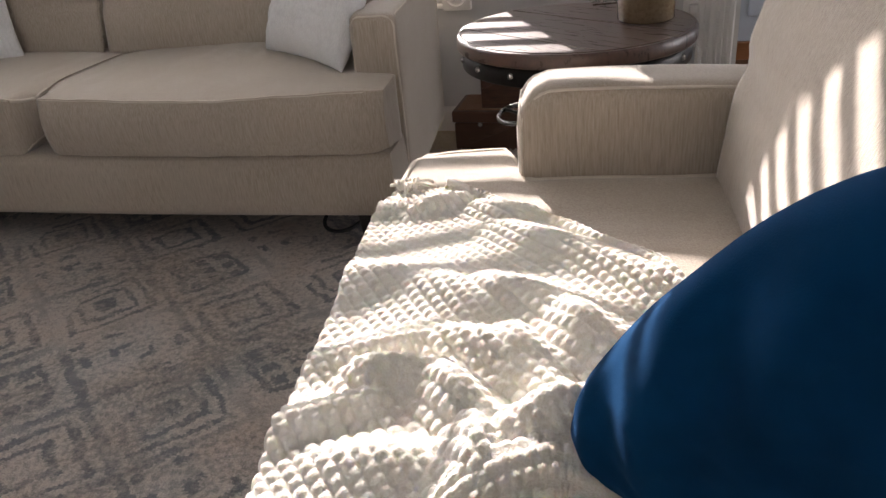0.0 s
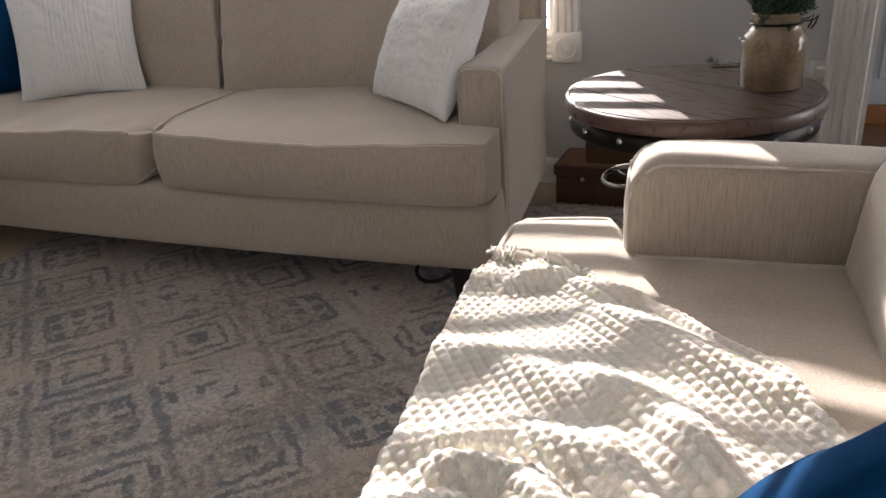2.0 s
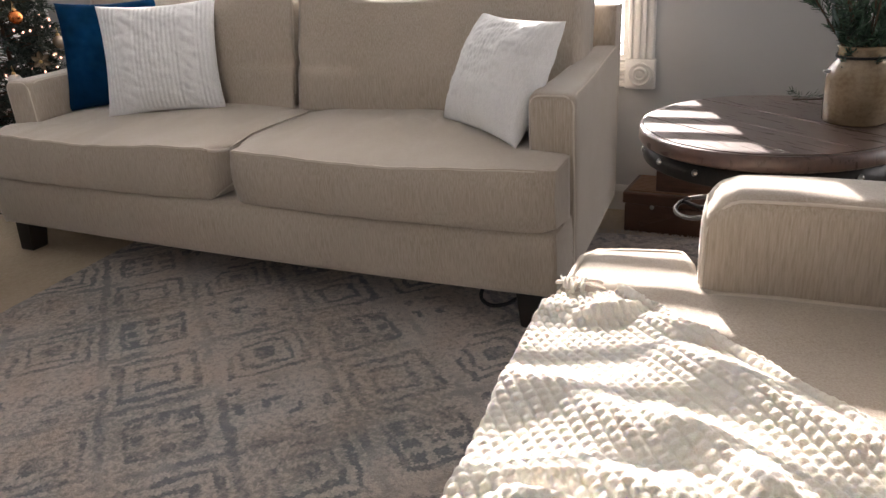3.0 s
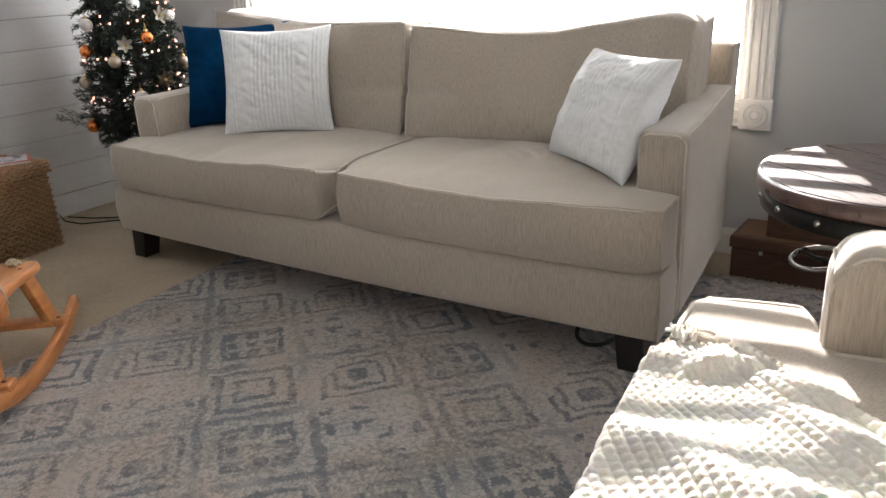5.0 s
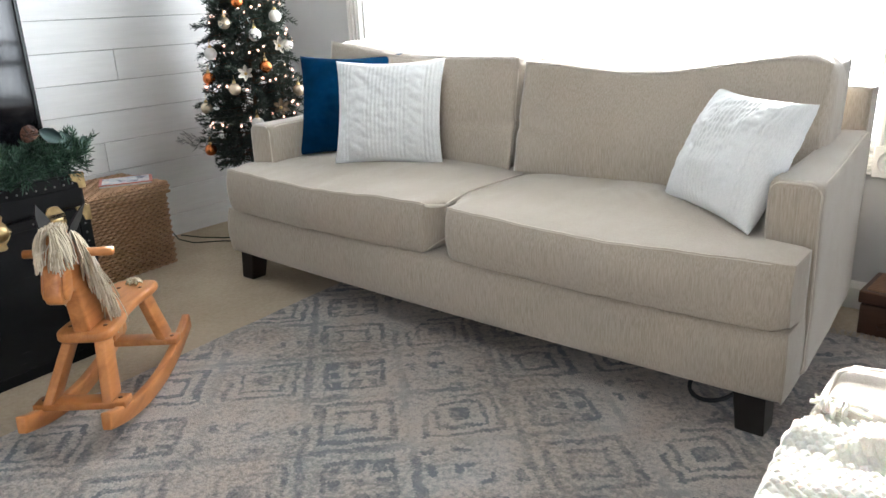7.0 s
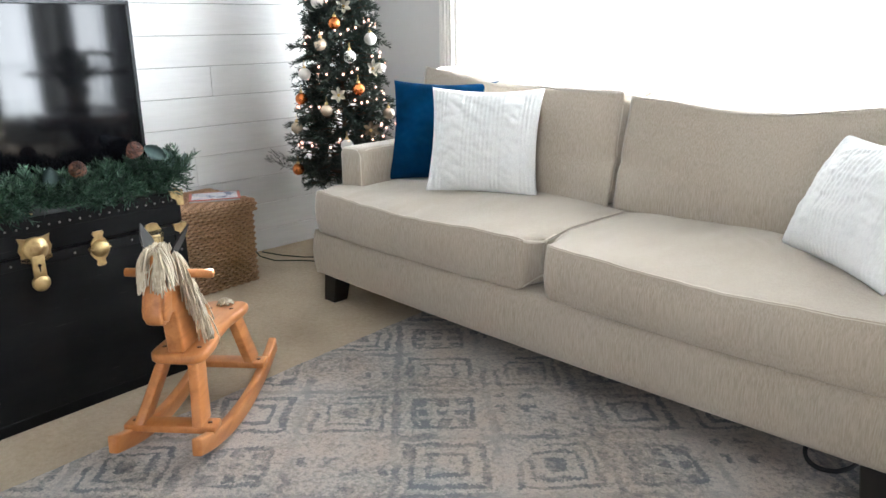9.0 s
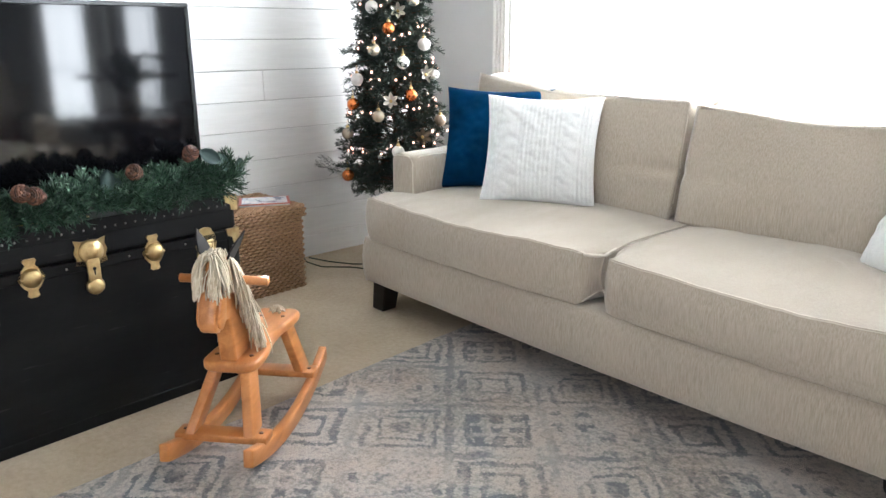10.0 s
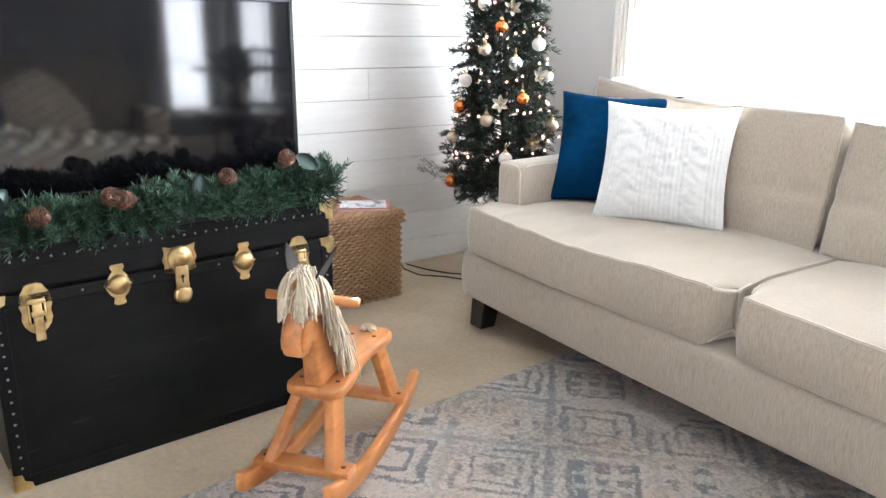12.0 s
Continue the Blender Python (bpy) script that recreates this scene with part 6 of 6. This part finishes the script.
bm = bmesh.new()
rings, NL, NR = [], 190, 64
for i in range(NL + 1):
    t = i / NL
    c, ahead = along_hem(t), along_hem(min(1.0, t + 0.01)) - along_hem(max(0.0, t - 0.01))
    side = Vector((ahead.y, -ahead.x, 0)).normalized()
    rad = (0.020 + 0.026 * smooth(0.0, 0.22, t) - 0.016 * smooth(0.52, 0.72, t)) * (1 + 0.10 * nz(t * 9, 3.0))
    ring = []
    for j in range(NR):
        a = 2 * math.pi * j / NR
        p, q = t * 0.46 / 0.0152 + 0.06 * nz(t * 20, a), NR / 4.0 * j / NR * 1.0
        bob = abs(math.sin(math.pi * q)) ** 0.40 * (0.30 + 0.70 * abs(math.sin(math.pi * (p + 0.5 * (math.floor(q) % 2)))) ** 0.50)
        r_ = rad * (1 + 0.08 * nz(t * 12, math.cos(a), math.sin(a))) + 0.0062 * (bob - 0.6)
        ring.append(bm.verts.new(c + side * math.cos(a) * r_ + Vector((0, 0, 1)) * math.sin(a) * r_))
    rings.append(ring)
for a, b in zip(rings, rings[1:]):
    for j in range(NR):
        k = (j + 1) % NR
        bm.faces.new((a[j], a[k], b[k], b[j]))
bm.faces.new(rings[0][::-1])
bm.faces.new(rings[-1])
bmesh.ops.recalc_face_normals(bm, faces=bm.faces)
part("rolled_hem", bm, THROW, throw)

# ---- hall and far side, seen through the opening and in the screen ----
DOORBLUE = two_scale("pale_blue_door_paint", (0.55, 0.60, 0.66), (0.62, 0.67, 0.72), 0.4, 120.0, 4.0, 0.05)
OAK = two_scale("orange_oak", (0.30, 0.12, 0.045), (0.42, 0.18, 0.07), 0.4, (12.0, 120.0, 90.0), 6.0)
fd = thing("door_2", "pale blue panelled front door with an oak threshold", "door", kind="structure")
part("leaf", box((3.30, YF - 0.045, 0.085), (4.20, YF, 2.06), 0.003, 1), DOORBLUE, fd, smooth=False)
for x0, x1 in ((3.40, 3.70), (3.80, 4.10)):
    for z0, z1 in ((0.20, 0.62), (0.74, 1.32), (1.44, 1.94)):
        part("panel", box((x0, YF - 0.056, z0), (x1, YF - 0.044, z1), 0.008, 2), DOORBLUE, fd, smooth=False)
part("threshold", box((3.10, YF - 0.06, 0.0), (4.35, YF, 0.083), 0.004, 1), OAK, fd, "orange oak threshold", smooth=False)
part("knob", lathe([(0.0, 0.06), (0.022, 0.058), (0.028, 0.045), (0.018, 0.03), (0.010, 0.02), (0.024, 0.004), (0.024, 0)], 20, pose(3.37, YF - 0.045, 0.98, 90)), BRASS, fd)
wreath = thing("wreath_spray", "green pine spray hanging on the front door", "wreath", pose(3.75, YF - 0.07, 1.05))
soup = Soup()
rng = random.Random(77)
for k in range(90):
    a = rng.uniform(0, 6.28)
    p = Vector((0.17 * math.cos(a), -0.01, 0.19 * math.sin(a)))
    soup.sprig(p, Vector((-math.sin(a) + rng.uniform(-0.6, 0.6), rng.uniform(-0.7, 0.0), math.cos(a) + rng.uniform(-0.6, 0.6))), 0.07, 18, 0.03, 0.003, rng, droop=0)
soup.part("needles", NEEDLE, wreath, "", "stuff")
part("ring", tube([(0.17 * math.cos(i * 0.3142), 0.0, 0.19 * math.sin(i * 0.3142)) for i in range(20)], 0.008, 6, True), TWIG, wreath)

DINING = two_scale("dark_dining_wood", (0.03, 0.016, 0.010), (0.06, 0.033, 0.02), 0.4, (14.0, 60.0, 60.0), 6.0)
dt = thing("dining_table", "dark wooden dining table before the far windows", "table", pose(5.25, 0.95, 0))
part("tabletop", lathe([(0, 0.72), (0.46, 0.72), (0.47, 0.735), (0.46, 0.75), (0, 0.75)], 40), DINING, dt)
part("pedestal", lathe([(0.20, 0), (0.19, 0.03), (0.06, 0.08), (0.05, 0.40), (0.09, 0.60), (0.05, 0.72)], 24), DINING, dt)


def dining_chair(m):
    c = thing("dining_chair", "dark spindle-back wooden dining chair", "chair", m, "dining chairs")
    part("seat", soft_box((-0.21, -0.20, 0.43), (0.21, 0.20, 0.465), 0.014, 0.05), DINING, c)
    for x in (-0.17, 0.17):
        for y in (-0.16, 0.16):
            part("leg", tube([(x, y, 0.435), (x * 1.2, y * 1.2, 0.0)], 0.016, 8), DINING, c)
    part("stretcher", tube([(-0.19, 0.0, 0.2), (0.19, 0.0, 0.2)], 0.010, 8), DINING, c)
    for i in range(6):
        x = -0.16 + 0.064 * i
        part("spindle", tube([(x, 0.175, 0.46), (x * 1.12, 0.24, 0.92)], 0.008, 8), DINING, c)
    part("top_rail", tube([(-0.20, 0.235, 0.91), (-0.1, 0.25, 0.935), (0.1, 0.25, 0.935), (0.20, 0.235, 0.91)], 0.018, 8), DINING, c)
    return c


ch = dining_chair(pose(4.65, 0.75, 0, 0, 0, 80))
copy_thing(ch, pose(5.15, 1.62, 0, 0, 0, -10))
